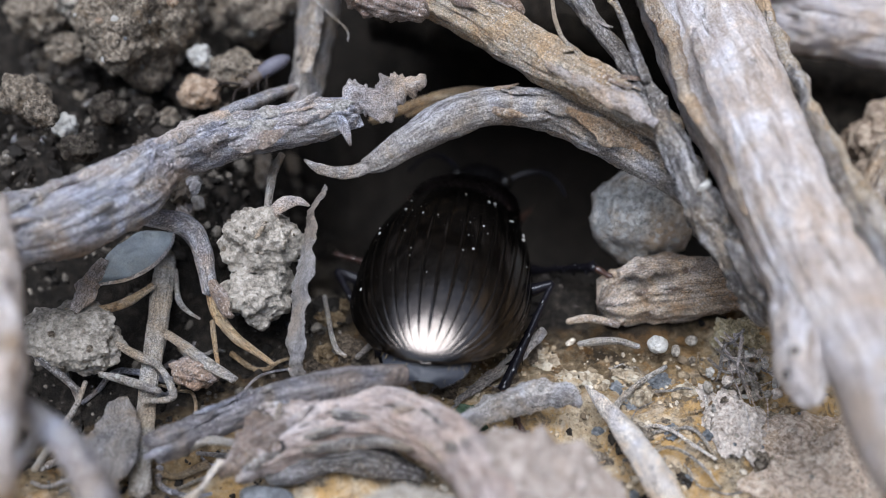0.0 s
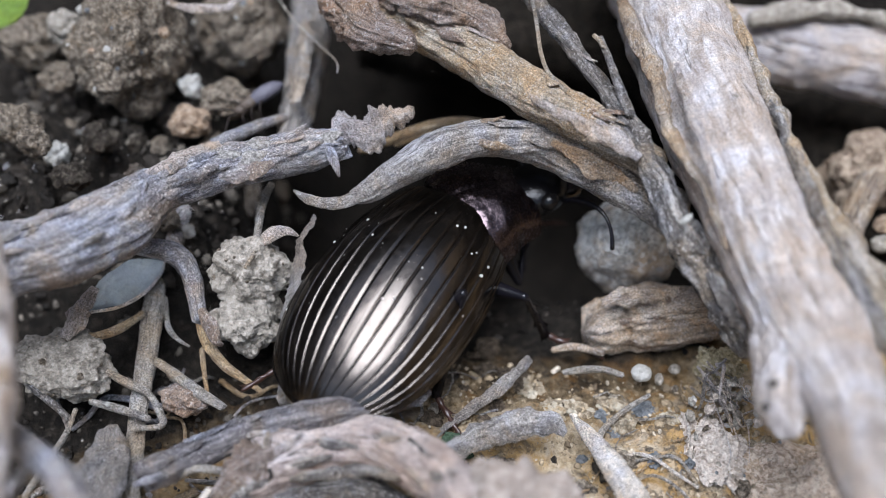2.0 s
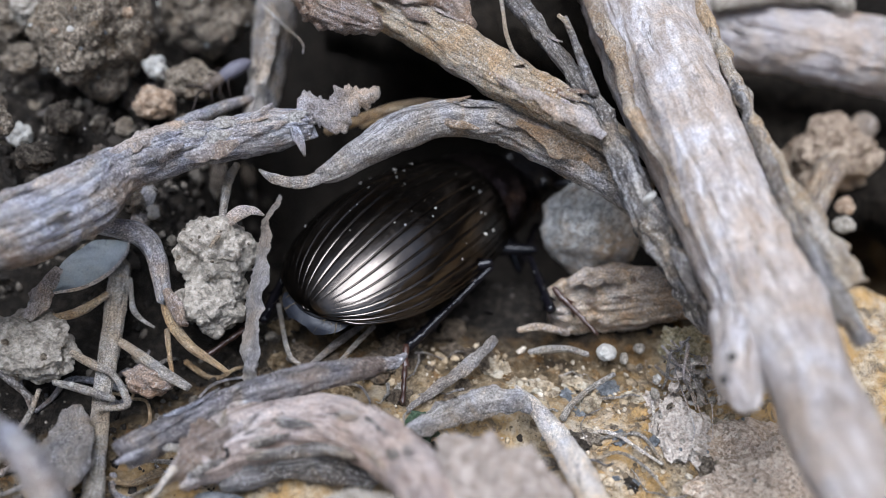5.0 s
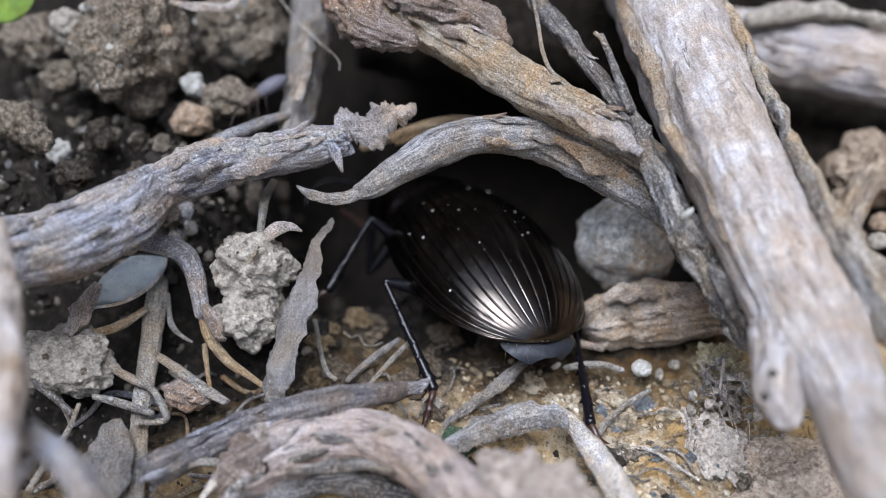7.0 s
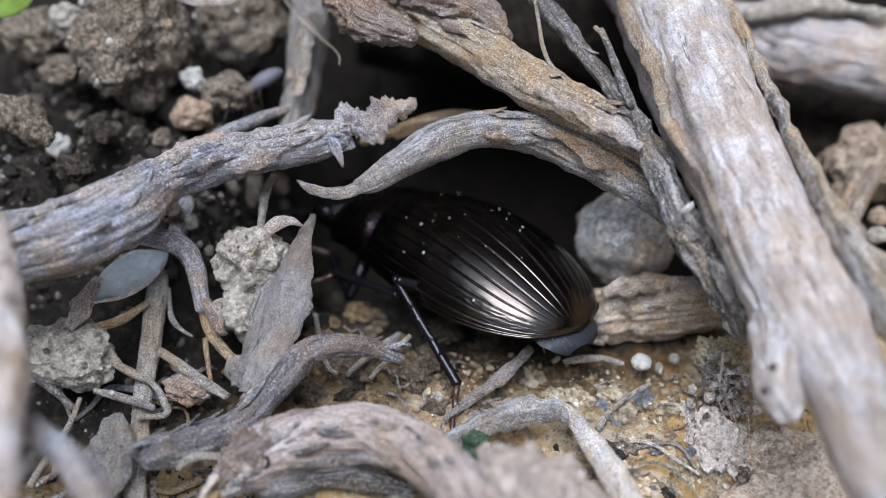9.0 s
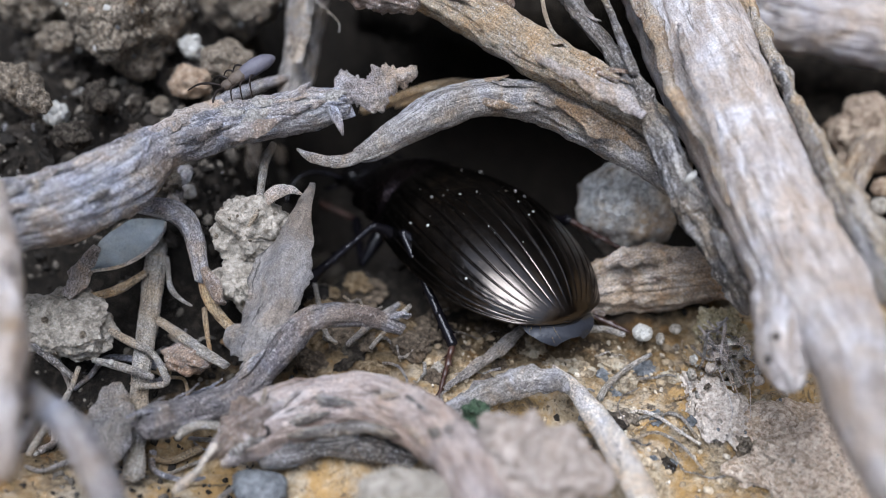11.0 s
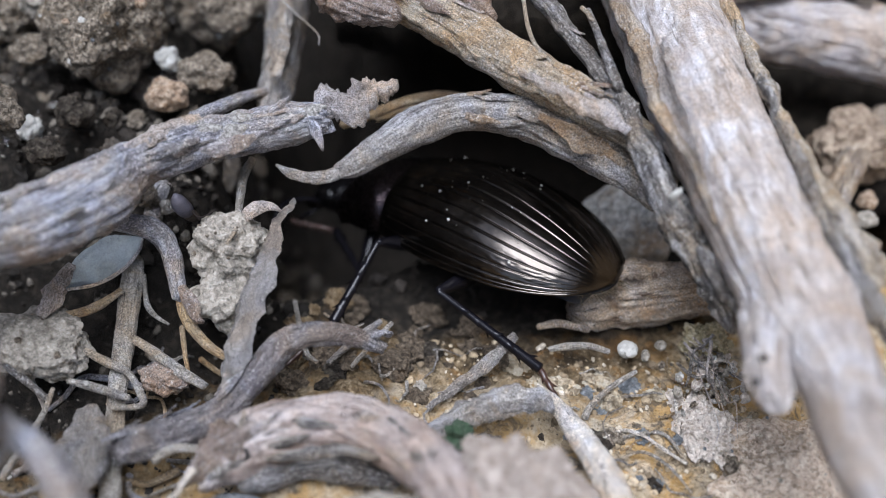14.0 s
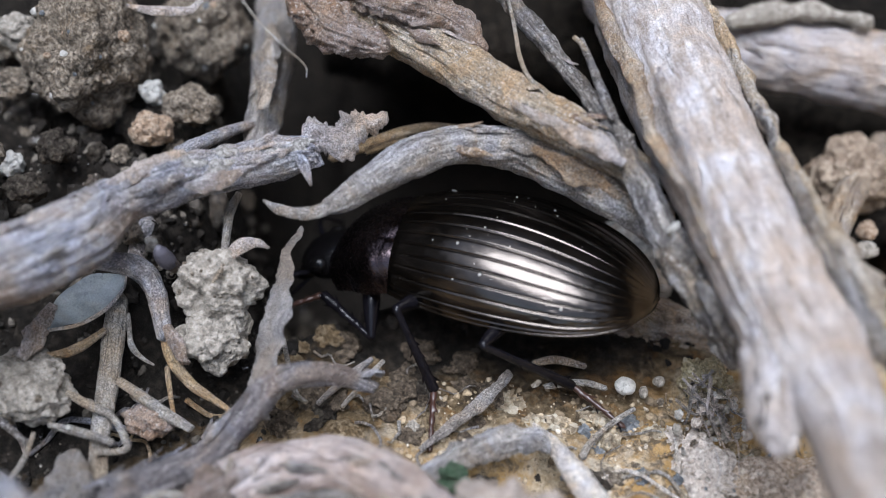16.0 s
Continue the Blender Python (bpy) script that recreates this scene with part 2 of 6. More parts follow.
GREY_CLOD = earth("pale_grey_clod", (0.14, 0.12, 0.095), (0.33, 0.29, 0.24), (0.52, 0.465, 0.4), 1.2, 0.35, 0.95, (0.24, 0.215, 0.18))
STONE = earth("pale_grey_stone", (0.2, 0.2, 0.2), (0.48, 0.46, 0.42), (0.76, 0.76, 0.74), 0.9, 0.45, 0.85, (0.44, 0.3, 0.17), 0.57)
SANDSTONE = earth("sandy_orange_ground", (0.14, 0.1, 0.06), (0.36, 0.29, 0.2), (0.52, 0.46, 0.36), 0.9, 0.7, 0.9, (0.42, 0.25, 0.08), 0.6)
RED_CLOD = earth("reddish_clod", (0.26, 0.18, 0.12), (0.66, 0.51, 0.39), (0.84, 0.73, 0.6), 1.4, 0.5, 0.95, (0.56, 0.38, 0.22))
PEBBLE = earth("warm_pebble", (0.12, 0.075, 0.045), (0.34, 0.23, 0.15), (0.52, 0.41, 0.31), 1.5, 0.5, 0.8, (0.42, 0.24, 0.11))
GREY_CRUST = earth("sandy_grey_crust", (0.1, 0.092, 0.085), (0.3, 0.28, 0.26), (0.6, 0.57, 0.53), 2.2, 0.5, 0.95, (0.34, 0.27, 0.2))
WHITE_PEBBLE = earth("white_pebble", (0.4, 0.38, 0.34), (0.5, 0.48, 0.44), (0.6, 0.58, 0.54), 0.9, 0.12, 0.75, (0.52, 0.46, 0.37))
# soil for the added roof, near-black to stand in for deep shade
SHADE_SOIL = matt(earth("soil_blackened_for_shade", (0.004, 0.0032, 0.0025), (0.011, 0.009, 0.007), (0.035, 0.028, 0.021), 1.0, 0.5, 0.95, (0.018, 0.013, 0.009)), 0.08)
WET_CLOD = matt(earth("wet_dark_clod", (0.012, 0.009, 0.007), (0.045, 0.034, 0.025), (0.17, 0.135, 0.1), 1.6, 0.6, 0.3, (0.11, 0.07, 0.035)), 0.7)
PALE_CRUST = earth("pale_earth_crust", (0.3, 0.24, 0.19), (0.66, 0.56, 0.48), (0.84, 0.76, 0.68), 1.2, 0.4, 0.95, (0.46, 0.36, 0.26))
YELLOW_CLOD = earth("yellowish_clod", (0.13, 0.1, 0.055), (0.4, 0.33, 0.19), (0.62, 0.55, 0.4), 1.2, 0.5, 0.95, (0.45, 0.3, 0.12))
RUBBLE = matt(earth("dark_brown_rubble", (0.025, 0.018, 0.012), (0.085, 0.062, 0.042), (0.2, 0.155, 0.11), 1.4, 0.5, 0.9, (0.12, 0.075, 0.04)), 0.25)
DAMP_SAND = matt(earth("damp_ochre_sand", (0.07, 0.045, 0.022), (0.17, 0.115, 0.06), (0.33, 0.25, 0.16), 1.2, 0.6, 0.9, (0.22, 0.125, 0.045)), 0.25)
GROUND = two_soils("sandy_and_shade_darkened_soil")
DAMP_GRAIN = grain("damp_soil_grain", (0.01, 0.0085, 0.007), (0.032, 0.026, 0.021), (0.19, 0.165, 0.135), 0.7, 0.14)
# darker twin of the damp grain, with the burrow's shade in its colour
SHADED_GRAIN = grain("grain_darkened_for_shade", (0.008, 0.007, 0.006), (0.022, 0.018, 0.015), (0.06, 0.05, 0.042), 0.8)
SAND_GRAIN = grain("sand_grain", (0.12, 0.09, 0.06), (0.4, 0.31, 0.2), (0.6, 0.53, 0.43), 0.85)
LOOSE_WOOD = wood("dark_grey_fibrous_wood", (0.045, 0.04, 0.041), (0.165, 0.15, 0.15), (0.36, 0.33, 0.325), (0.15, 0.12, 0.118), 1.3, 0.35)
LEAF = wood("grey_dry_leaf", (0.11, 0.1, 0.092), (0.22, 0.2, 0.187), (0.33, 0.305, 0.29), (0.2, 0.17, 0.15), 0.5, 0.18, 0.9, 0.4, 0.5)
SPLINTER = wood("cream_splinter", (0.42, 0.35, 0.29), (0.68, 0.61, 0.53), (0.82, 0.77, 0.71), (0.6, 0.51, 0.42), 0.7, 0.1)
ELYTRA = lacquer("bronze_black_elytra", (0.084, 0.073, 0.064), 1.0, 0.205, 0.003)
PRONOTUM = lacquer("purple_bronze", (0.068, 0.052, 0.055), 1.0, 0.24, 0.02, 9.0)
LEG = matt(lacquer("black_brown_leg", (0.005, 0.0045, 0.006), 0.0, 0.2, 0.006), 0.22)
HEAD = lacquer("black_head", (0.003, 0.0027, 0.003), 0.0, 0.16, 0.03, 7.0)
HEAD.node_tree.nodes["Principled BSDF"].inputs["Specular IOR Level"].default_value = 0.2
TARSUS = lacquer("reddish_brown_tarsus", (0.035, 0.015, 0.01), 0.0, 0.35, 0.01)
EYE = matt(lacquer("glossy_eye", (0.004, 0.0036, 0.0036), 0.0, 0.22, 0.004), 0.2)
BELLY = matt(lacquer("dull_black_belly", (0.006, 0.006, 0.007), 0.0, 0.5, 0.01), 0.2)
TAIL = matt(lacquer("blue_grey_tail_skin", (0.014, 0.016, 0.022), 0.0, 0.5, 0.03, 9.0), 0.3)
HAIR = lacquer("yellow_hair", (0.14, 0.1, 0.045), 0.0, 0.5, 0.0)
INSECT_BACK = lacquer("brown_banded_cuticle", (0.07, 0.05, 0.036), 0.0, 0.6, 0.12, 7.0)
TAIL_INSECT = lacquer("purplish_grey_cuticle", (0.075, 0.07, 0.088), 0.0, 0.6, 0.06, 9.0)
INSECT_LEG = matt(lacquer("brown_insect_leg", (0.02, 0.015, 0.013), 0.0, 0.5, 0.01), 0.1)
TAN_PEEL = wood("pale_torn_fibre", (0.22, 0.17, 0.14), (0.42, 0.36, 0.32), (0.6, 0.54, 0.5), (0.38, 0.31, 0.26), 0.9, 0.4)
BROWN_PEEL = wood("brown_frayed_bark", (0.1, 0.065, 0.045), (0.24, 0.175, 0.13), (0.42, 0.34, 0.28), (0.24, 0.15, 0.1), 0.9, 0.5)
FAR_WOOD = wood("far_pale_wood", (0.2, 0.165, 0.15), (0.5, 0.44, 0.41), (0.72, 0.67, 0.64), (0.45, 0.38, 0.34), 0.8, 0.3, 0.7, 0.4, 0.5)
STALK_WOOD = wood("grey_stalk_wood", (0.11, 0.095, 0.085), (0.24, 0.215, 0.195), (0.38, 0.35, 0.32), (0.24, 0.2, 0.17), 0.8, 0.3)
STUB_WOOD = wood("brown_stub_wood", (0.12, 0.08, 0.055), (0.48, 0.375, 0.28), (0.74, 0.64, 0.52), (0.4, 0.28, 0.18), 1.0, 0.5)
HOLE = wood("dark_hollow_wood", (0.01, 0.008, 0.007), (0.02, 0.016, 0.013), (0.04, 0.034, 0.03), (0.02, 0.016, 0.012), 1.0, 0.1)
BROWN_ROCK = matt(earth("brown_rock", (0.09, 0.06, 0.04), (0.27, 0.2, 0.145), (0.45, 0.36, 0.27), 0.9, 0.3, 0.9, (0.33, 0.22, 0.13)), 0.3)
ROCK = earth("pale_brown_rock", (0.2, 0.155, 0.125), (0.37, 0.305, 0.26), (0.5, 0.43, 0.38), 0.9, 0.2, 0.9, (0.36, 0.27, 0.2))
GREY_STONE = earth("dark_grey_stone", (0.07, 0.075, 0.08), (0.15, 0.16, 0.17), (0.26, 0.27, 0.28), 1.2, 0.4, 0.85, (0.16, 0.16, 0.16))
MOSS = earth("dark_moss", (0.012, 0.03, 0.014), (0.035, 0.075, 0.035), (0.1, 0.14, 0.09), 2.0, 0.5, 0.95, (0.03, 0.05, 0.025))
LEAFLET = wood("bleached_leaflet", (0.3, 0.33, 0.35), (0.38, 0.42, 0.44), (0.48, 0.52, 0.53), (0.36, 0.4, 0.4), 0.3, 0.1, 0.1, 0.2, 0.2)
GREEN = wood("fresh_green_leaf", (0.12, 0.2, 0.02), (0.2, 0.32, 0.04), (0.26, 0.4, 0.07), (0.16, 0.27, 0.03), 0.3, 0.05, 0.0)


# ---- shapes ----
def part(name, bm_or_mesh, mat, parent=None, label="", smooth=True):
    if isinstance(bm_or_mesh, bmesh.types.BMesh):
        me = bpy.data.meshes.new(name)
        bm_or_mesh.to_mesh(me)
        bm_or_mesh.free()
    else:
        me = bm_or_mesh
    if mat and not me.materials:
        me.materials.append(mat)
    if smooth:
        me.shade_smooth()
    ob = new(name, me)
    if parent:
        ob.parent = parent
    if label:
        ob["label"] = label
    return ob


def spline(points, n):
    """Catmull-Rom through rows of numbers, n rows evenly spaced by length."""
    p = np.array(points, float)
    q = np.vstack([2 * p[0] - p[1], p, 2 * p[-1] - p[-2]])
    out = []
    for i in range(1, len(q) - 2):
        for s in np.linspace(0, 1, 24, endpoint=False):
            a, b, c, d = q[i - 1], q[i], q[i + 1], q[i + 2]
            out.append(0.5 * (2 * b + (c - a) * s + (2 * a - 5 * b + 4 * c - d) * s**2 + (3 * b - a - 3 * c + d) * s**3))
    out.append(p[-1])
    out = np.array(out)
    step = np.r_[0, np.cumsum(np.linalg.norm(np.diff(out[:, :3], axis=0), axis=1))]
    want = np.linspace(0, step[-1], n)
    return np.stack([np.interp(want, step, out[:, k]) for k in range(out.shape[1])], 1), want


def frames_along(path):
    """Side and up vectors carried along a path without twist."""
    tangent = np.gradient(path, axis=0)
    tangent /= np.linalg.norm(tangent, axis=1)[:, None] + 1e-9
    up = np.array([0.0, 0.0, 1.0])
    if abs(tangent[0][2]) > 0.9:
        up = np.array([0.0, 1.0, 0.0])
    sides, ups = [], []
    for t in tangent:
        up = up - (up @ t) * t
        up /= np.linalg.norm(up)
        sides.append(np.cross(t, up))
        ups.append(up)
    return tangent, np.array(sides), np.array(ups)


def tube_mesh(name, points, seed=0, rings=24, per_mm=8, groove=0.12, lump=0.1, wobble=0.0, flat=1.0, twist=0.0, jag=0.0, ends=0.6, relief=0.14):
    """A stick through rows x, y, z, radius in millimetres, with furrows along it, lumps, and torn ends."""
    total = sum(math.dist(a[:3], b[:3]) for a, b in zip(points, points[1:]))
    n = max(6, int(total * per_mm))
    rows, along = spline(points, n)
    path, radius = rows[:, :3].copy(), np.maximum(rows[:, 3], 0.01)
    off = seed * 7.31
    if wobble:
        for i in range(n):
            w = noise.noise_vector(Vector((along[i] * 0.5 + off, off, 0)))
            path[i] += np.array(w) * wobble * radius[i]
    tangent, side, up = frames_along(path)
    mean = float(radius.mean())
    verts, uvs = [], []
    for i in range(n):
        a0 = twist * along[i]
        lumpy = 1 + lump * noise.noise(Vector((along[i] * 0.7 + off, 3.1, off)))
        for j in range(rings):
            a = 2 * math.pi * j / rings + a0
            c, s = math.cos(a), math.sin(a)
            q = Vector((c * 1.6 + off, s * 1.6, along[i] * 0.12 / max(mean, 0.15)))
            f = noise.noise(q * 2.6) * 0.6 + noise.noise(q * 6.1 + Vector((9, 1, along[i] * 0.1))) * 0.4
            f = -abs(f) + 0.22 + 0.35 * noise.noise(Vector((c + off, s, along[i] * 0.9)))
            r = radius[i] * lumpy * (1 + groove * f)
            if relief:
                spot = Vector(path[i]) + Vector(c * side[i] + s * up[i]) * radius[i] + Vector((off, 0, 0))
                r += relief * min(radius[i], 0.8) * (noise.noise(spot * 1.7) * 0.6 + noise.noise(spot * 4.3) * 0.4)
            shift = 0.0
            if jag and (i < 4 or i > n - 5):
                shift = jag * radius[i] * noise.noise(Vector((c * 2.5, s * 2.5, off))) * 2
            p = path[i] + r * (c * side[i] + s * flat * up[i]) + shift * tangent[i]
            verts.append(p * MM)
            uvs.append((along[i], a * mean))
    faces, corner_uv = [], []
    for i in range(n - 1):
        for j in range(rings):
            k = (j + 1) % rings
            faces.append((i * rings + j, i * rings + k, (i + 1) * rings + k, (i + 1) * rings + j))
            va, vb = uvs[i * rings + j][1], uvs[i * rings + j][1] + 2 * math.pi * mean / rings
            corner_uv += [(along[i], va), (along[i], vb), (along[i + 1], vb), (along[i + 1], va)]
    for i, sign in ((0, -1), (n - 1, 1)):
        c = len(verts)
        verts.append((path[i] + sign * tangent[i] * radius[i] * ends) * MM)
        for j in range(rings):
            k = (j + 1) % rings
            tri = (c, i * rings + j, i * rings + k) if sign > 0 else (c, i * rings + k, i * rings + j)
            faces.append(tri)
            corner_uv += [(along[i] + 0.3 * sign, 0.1 * j), (along[i], 0.1 * j), (along[i], 0.1 * j + 0.1)]
    me = bpy.data.meshes.new(name)
    me.from_pydata([tuple(v) for v in verts], [], faces)
    layer = me.uv_layers.new(name="UVMap")
    layer.data.foreach_set("uv", np.array(corner_uv, "f").ravel())
    me.update()
    return me


GROUPS = {"pebble": "pebbles on the soil", "clod": "soil clods", "straw": "dry straws", "root": "root fibres", "bark": "bark shreds", "rock": "rough stones"}


def stick(name, points, mat, label, category="twig", group="", **how):
    """A stick as a thing of its own, with its origin at its middle."""
    mid = np.array(points[len(points) // 2][:3])
    local = [(*(np.array(p[:3]) - mid), p[3]) for p in points]
    ob = part(name, tube_mesh(name, local, **how), mat)
    ob.location = mm(mid)
    return tagged(ob, label, category, group or GROUPS.get(category, ""))


def lump_mesh(name, size, seed, rough=0.35, detail=4, freq=1.0, facet=0.0):
    """A clod or pebble: a ball of the given half sizes in millimetres, broken up by noise."""
    bm = bmesh.new()
    bmesh.ops.create_icosphere(bm, subdivisions=detail, radius=1)
    off = Vector((seed * 3.7, seed * 1.9, seed * 5.3))
    for v in bm.verts:
        d = v.co.copy()
        r = 1 + rough * (noise.fractal(d * freq * 1.3 + off, 0.9, 2.1, 5) * 0.7)
        if facet:
            cell = noise.voronoi(d * freq * 2.2 + off)[0]
            r += facet * (cell[1] - cell[0] - 0.3)
        v.co = Vector((d.x * size[0], d.y * size[1], d.z * size[2])) * r * MM
    me = bpy.data.meshes.new(name)
    bm.to_mesh(me)
    bm.free()
    return me


def lump(name, at, size, mat, label, category, seed, group="", turn=(0, 0, 0), **how):
    ob = part(name, lump_mesh(name, size, seed, **how), mat)
    ob.matrix_basis = pose(at[0] * MM, at[1] * MM, at[2] * MM, *turn)
    return tagged(ob, label, category, group or GROUPS.get(category, ""))


def ribbon_mesh(name, points, normal=(0, -0.5, 0.85), curl=0.3, thick=0.07, jag=0.15, seed=0, cols=8, per_mm=9, twist=(0, 0), rough=0.06):
    """A leaf, peel or splinter through rows x, y, z, half width in millimetres, with thickness and an uneven edge."""
    total = sum(math.dist(a[:3], b[:3]) for a, b in zip(points, points[1:]))
    n = max(6, int(total * per_mm))
    rows, along = spline(points, n)
    path, half = rows[:, :3], np.maximum(rows[:, 3], 0.015)
    tangent = np.gradient(path, axis=0)
    tangent /= np.linalg.norm(tangent, axis=1)[:, None] + 1e-9
    off = seed * 5.17
    verts, faces, uv = [], [], []
    for layer in (0, 1):
        for i in range(n):
            t = tangent[i]
            up = np.array(normal, float)
            up -= (up @ t) * t
            up /= np.linalg.norm(up)
            side = np.cross(t, up)
            a = radians(twist[0] + (twist[1] - twist[0]) * i / (n - 1))
            side, up = side * math.cos(a) + up * math.sin(a), up * math.cos(a) - side * math.sin(a)
            for j in range(cols + 1):
                c = 2 * j / cols - 1
                h = half[i]
                ragged = noise.fractal(Vector((along[i] * 1.3 + off, (3 if c > 0 else -3), off)), 0.7, 2.3, 5)
                h *= max(0.15, 1 + jag * ragged * abs(c))
                spot = Vector((along[i] * 1.3 + off, c * half[i] * 1.6, off))
                lift = curl * h * (1 - c * c) + rough * (noise.fractal(spot, 0.8, 2.2, 5) + 0.3 * noise.noise(spot * 4.5))
                wall = (1 - layer * 2) * thick * 0.5 * (1 - 0.7 * abs(c) ** 3)
                verts.append(tuple((path[i] + side * c * h + up * (lift + wall)) * MM))
    m = cols + 1
    for layer in (0, 1):
        base = layer * n * m
        for i in range(n - 1):
            for j in range(cols):
                q = [base + i * m + j, base + i * m + j + 1, base + (i + 1) * m + j + 1, base + (i + 1) * m + j]
                faces.append(q[::-1] if layer == 0 else q)
    edge = [i * m for i in range(n)] + [(n - 1) * m + j for j in range(1, m)] + [i * m + cols for i in range(n - 2, -1, -1)] + list(range(cols - 1, 0, -1))
    for a, b in zip(edge, edge[1:] + edge[:1]):
        faces.append((a, b, b + n * m, a + n * m)[::-1])
    me = bpy.data.meshes.new(name)
    me.from_pydata(verts, [], faces)
    layer_uv = me.uv_layers.new(name="UVMap")
    flat = []
    for loop in me.loops:
        k = loop.vertex_index % (n * m)
        flat += [along[k // m], (2 * (k % m) / cols - 1) * half[k // m]]
    layer_uv.data.foreach_set("uv", np.array(flat, "f"))
    me.update()
    return me


def moved(points, mid):
    return [(*(np.array(p[:3]) - mid), p[3]) for p in points]


def thing(name, at, label, category, group=""):
    ob = new(name)
    ob.empty_display_size = 0.001
    ob.location = mm(at)
    return tagged(ob, label, category, group)


def peel(name, points, mat, label, category="leaf", group="", **how):
    """A leaf, strip or splinter as a thing of its own."""
    mid = np.array(points[len(points) // 2][:3])
    ob = part(name, ribbon_mesh(name, moved(points, mid), **how), mat)
    ob.location = mm(mid)
    return tagged(ob, label, category, group or GROUPS.get(category, ""))


def limb(parent, name, points, mat, label="", **how):
    mid = np.array(parent.location) / MM
    return part(name, tube_mesh(name, moved(points, mid), **how), mat, parent, label)


def flake(parent, name, points, mat, label="", **how):
    mid = np.array(parent.location) / MM
    return part(name, ribbon_mesh(name, moved(points, mid), **how), mat, parent, label)


def shed(parent, points, count, mats, seed, length=(0.5, 1.8), width=(0.07, 0.2), reach=0.9, raised=1.0):
    """Small lifted scales of bark along the upper side of a stick."""
    rng = np.random.default_rng(seed)
    rows = np.array(points)
    for k in range(count):
        u = rng.uniform(0.3, len(rows) - 1.3)
        i = int(u)
        at, r = Vector(rows[i, :3]).lerp(Vector(rows[i + 1, :3]), u - i), rows[i, 3] * (1 - u + i) + rows[i + 1, 3] * (u - i)
        along = Vector(rows[i + 1, :3] - rows[i, :3]).normalized()
        up = Vector((0, -0.5, 0.85))
        up = (up - up.dot(along) * along).normalized()
        across = along.cross(up)
        a = rng.uniform(-reach, reach)
        out = up * math.cos(a) + across * math.sin(a)
        size, w = rng.uniform(*length), rng.uniform(*width)
        lift = rng.uniform(0.06, 0.2) * raised
        skew = across * rng.normal(0, 0.12) * size
        spots = [(-0.5, 0.01, 0.5), (-0.2, 0.03, 1.0), (0.15, 0.05 + 0.3 * lift, 0.8), (0.5, 0.05 + lift, 0.15)]
        flake(parent, "bark_scale", [(*(at + along * size * f + skew * f + out * (r - 0.1 * (1 - raised) + h * raised)), w * q) for f, h, q in spots], mats[k % len(mats)], jag=0.5, seed=seed * 50 + k, curl=0.25, thick=0.06, cols=4, per_mm=7, normal=tuple(out), rough=0.08)


# ---- ground ----
def smooth_step(a, b, x):
    t = np.clip((x - a) / (b - a), 0, 1)
    return t * t * (3 - 2 * t)


def ground_height(x, y):
    """Millimetres: a sandy floor, a deep burrow behind it, shelves of soil beside it, and tall unseen banks added to
    block sky light.
    """
    z = -0.55 + 0.12 * np.sin(x * 0.9 + 1) * np.cos(y * 0.8)
    z = z - 11.0 * smooth_step(8.0, 15.0, y + 0.4 * np.sin(x * 0.7) + 0.7 * np.clip(-x, 0, 5)) * smooth_step(-9.5, -6.0, x + 0.25 * y - 2.0)
    z = z + 4.2 * smooth_step(-6.5, -10.5, x) * smooth_step(2.5, 7.0, y)
    z = z - 0.8 * np.exp(-(((x - 0.5) / 5.0) ** 2) - ((y - 5.5) / 2.5) ** 2)
    z = z + 1.5 * smooth_step(10.5, 14, x) * smooth_step(2.0, 6.0, y)
    z = z - 1.2 * smooth_step(-3.5, -6.0, x) * smooth_step(-7.5, -3.0, y) * smooth_step(5.0, 2.0, y)
    # added banks out of view: they block low sky and reflect dark in the beetle
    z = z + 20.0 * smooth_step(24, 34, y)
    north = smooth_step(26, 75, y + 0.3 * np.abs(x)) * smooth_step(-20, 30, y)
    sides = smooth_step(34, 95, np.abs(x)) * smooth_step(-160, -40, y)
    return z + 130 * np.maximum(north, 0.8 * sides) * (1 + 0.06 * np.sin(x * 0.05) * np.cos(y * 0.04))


def ground_z(x, y):
    z = float(ground_height(x, y))
    if abs(x) < 40 and abs(y) < 40:
        z += 0.32 * noise.fractal(Vector((x * 0.5, y * 0.5, 2.0)), 0.8, 2.1, 6)
        hollow = float(smooth_step(-5.5, -7.5, x) * smooth_step(4.0, 6.0, y))
        z -= hollow * 3.2 * max(0.0, noise.noise(Vector((x * 0.5, y * 0.5, 8.0)))) ** 0.7
        z += 0.1 * abs(noise.noise(Vector((x * 2.3, y * 2.3, 5.0)))) + 0.06 * noise.noise(Vector((x * 5.5, y * 5.5, 1.0)))
    return z


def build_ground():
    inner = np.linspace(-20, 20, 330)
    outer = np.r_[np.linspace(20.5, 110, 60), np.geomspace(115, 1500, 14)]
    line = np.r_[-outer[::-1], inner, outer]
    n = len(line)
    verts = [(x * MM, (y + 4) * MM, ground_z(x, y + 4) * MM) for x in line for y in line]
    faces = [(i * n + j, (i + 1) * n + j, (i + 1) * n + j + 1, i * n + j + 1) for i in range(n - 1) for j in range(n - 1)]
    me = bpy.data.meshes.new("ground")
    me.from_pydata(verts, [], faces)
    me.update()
    tagged(part("ground", me, GROUND), "sandy orange-brown soil giving way to damp humus, blackened for the burrow's shade", "ground", kind="structure")


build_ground()


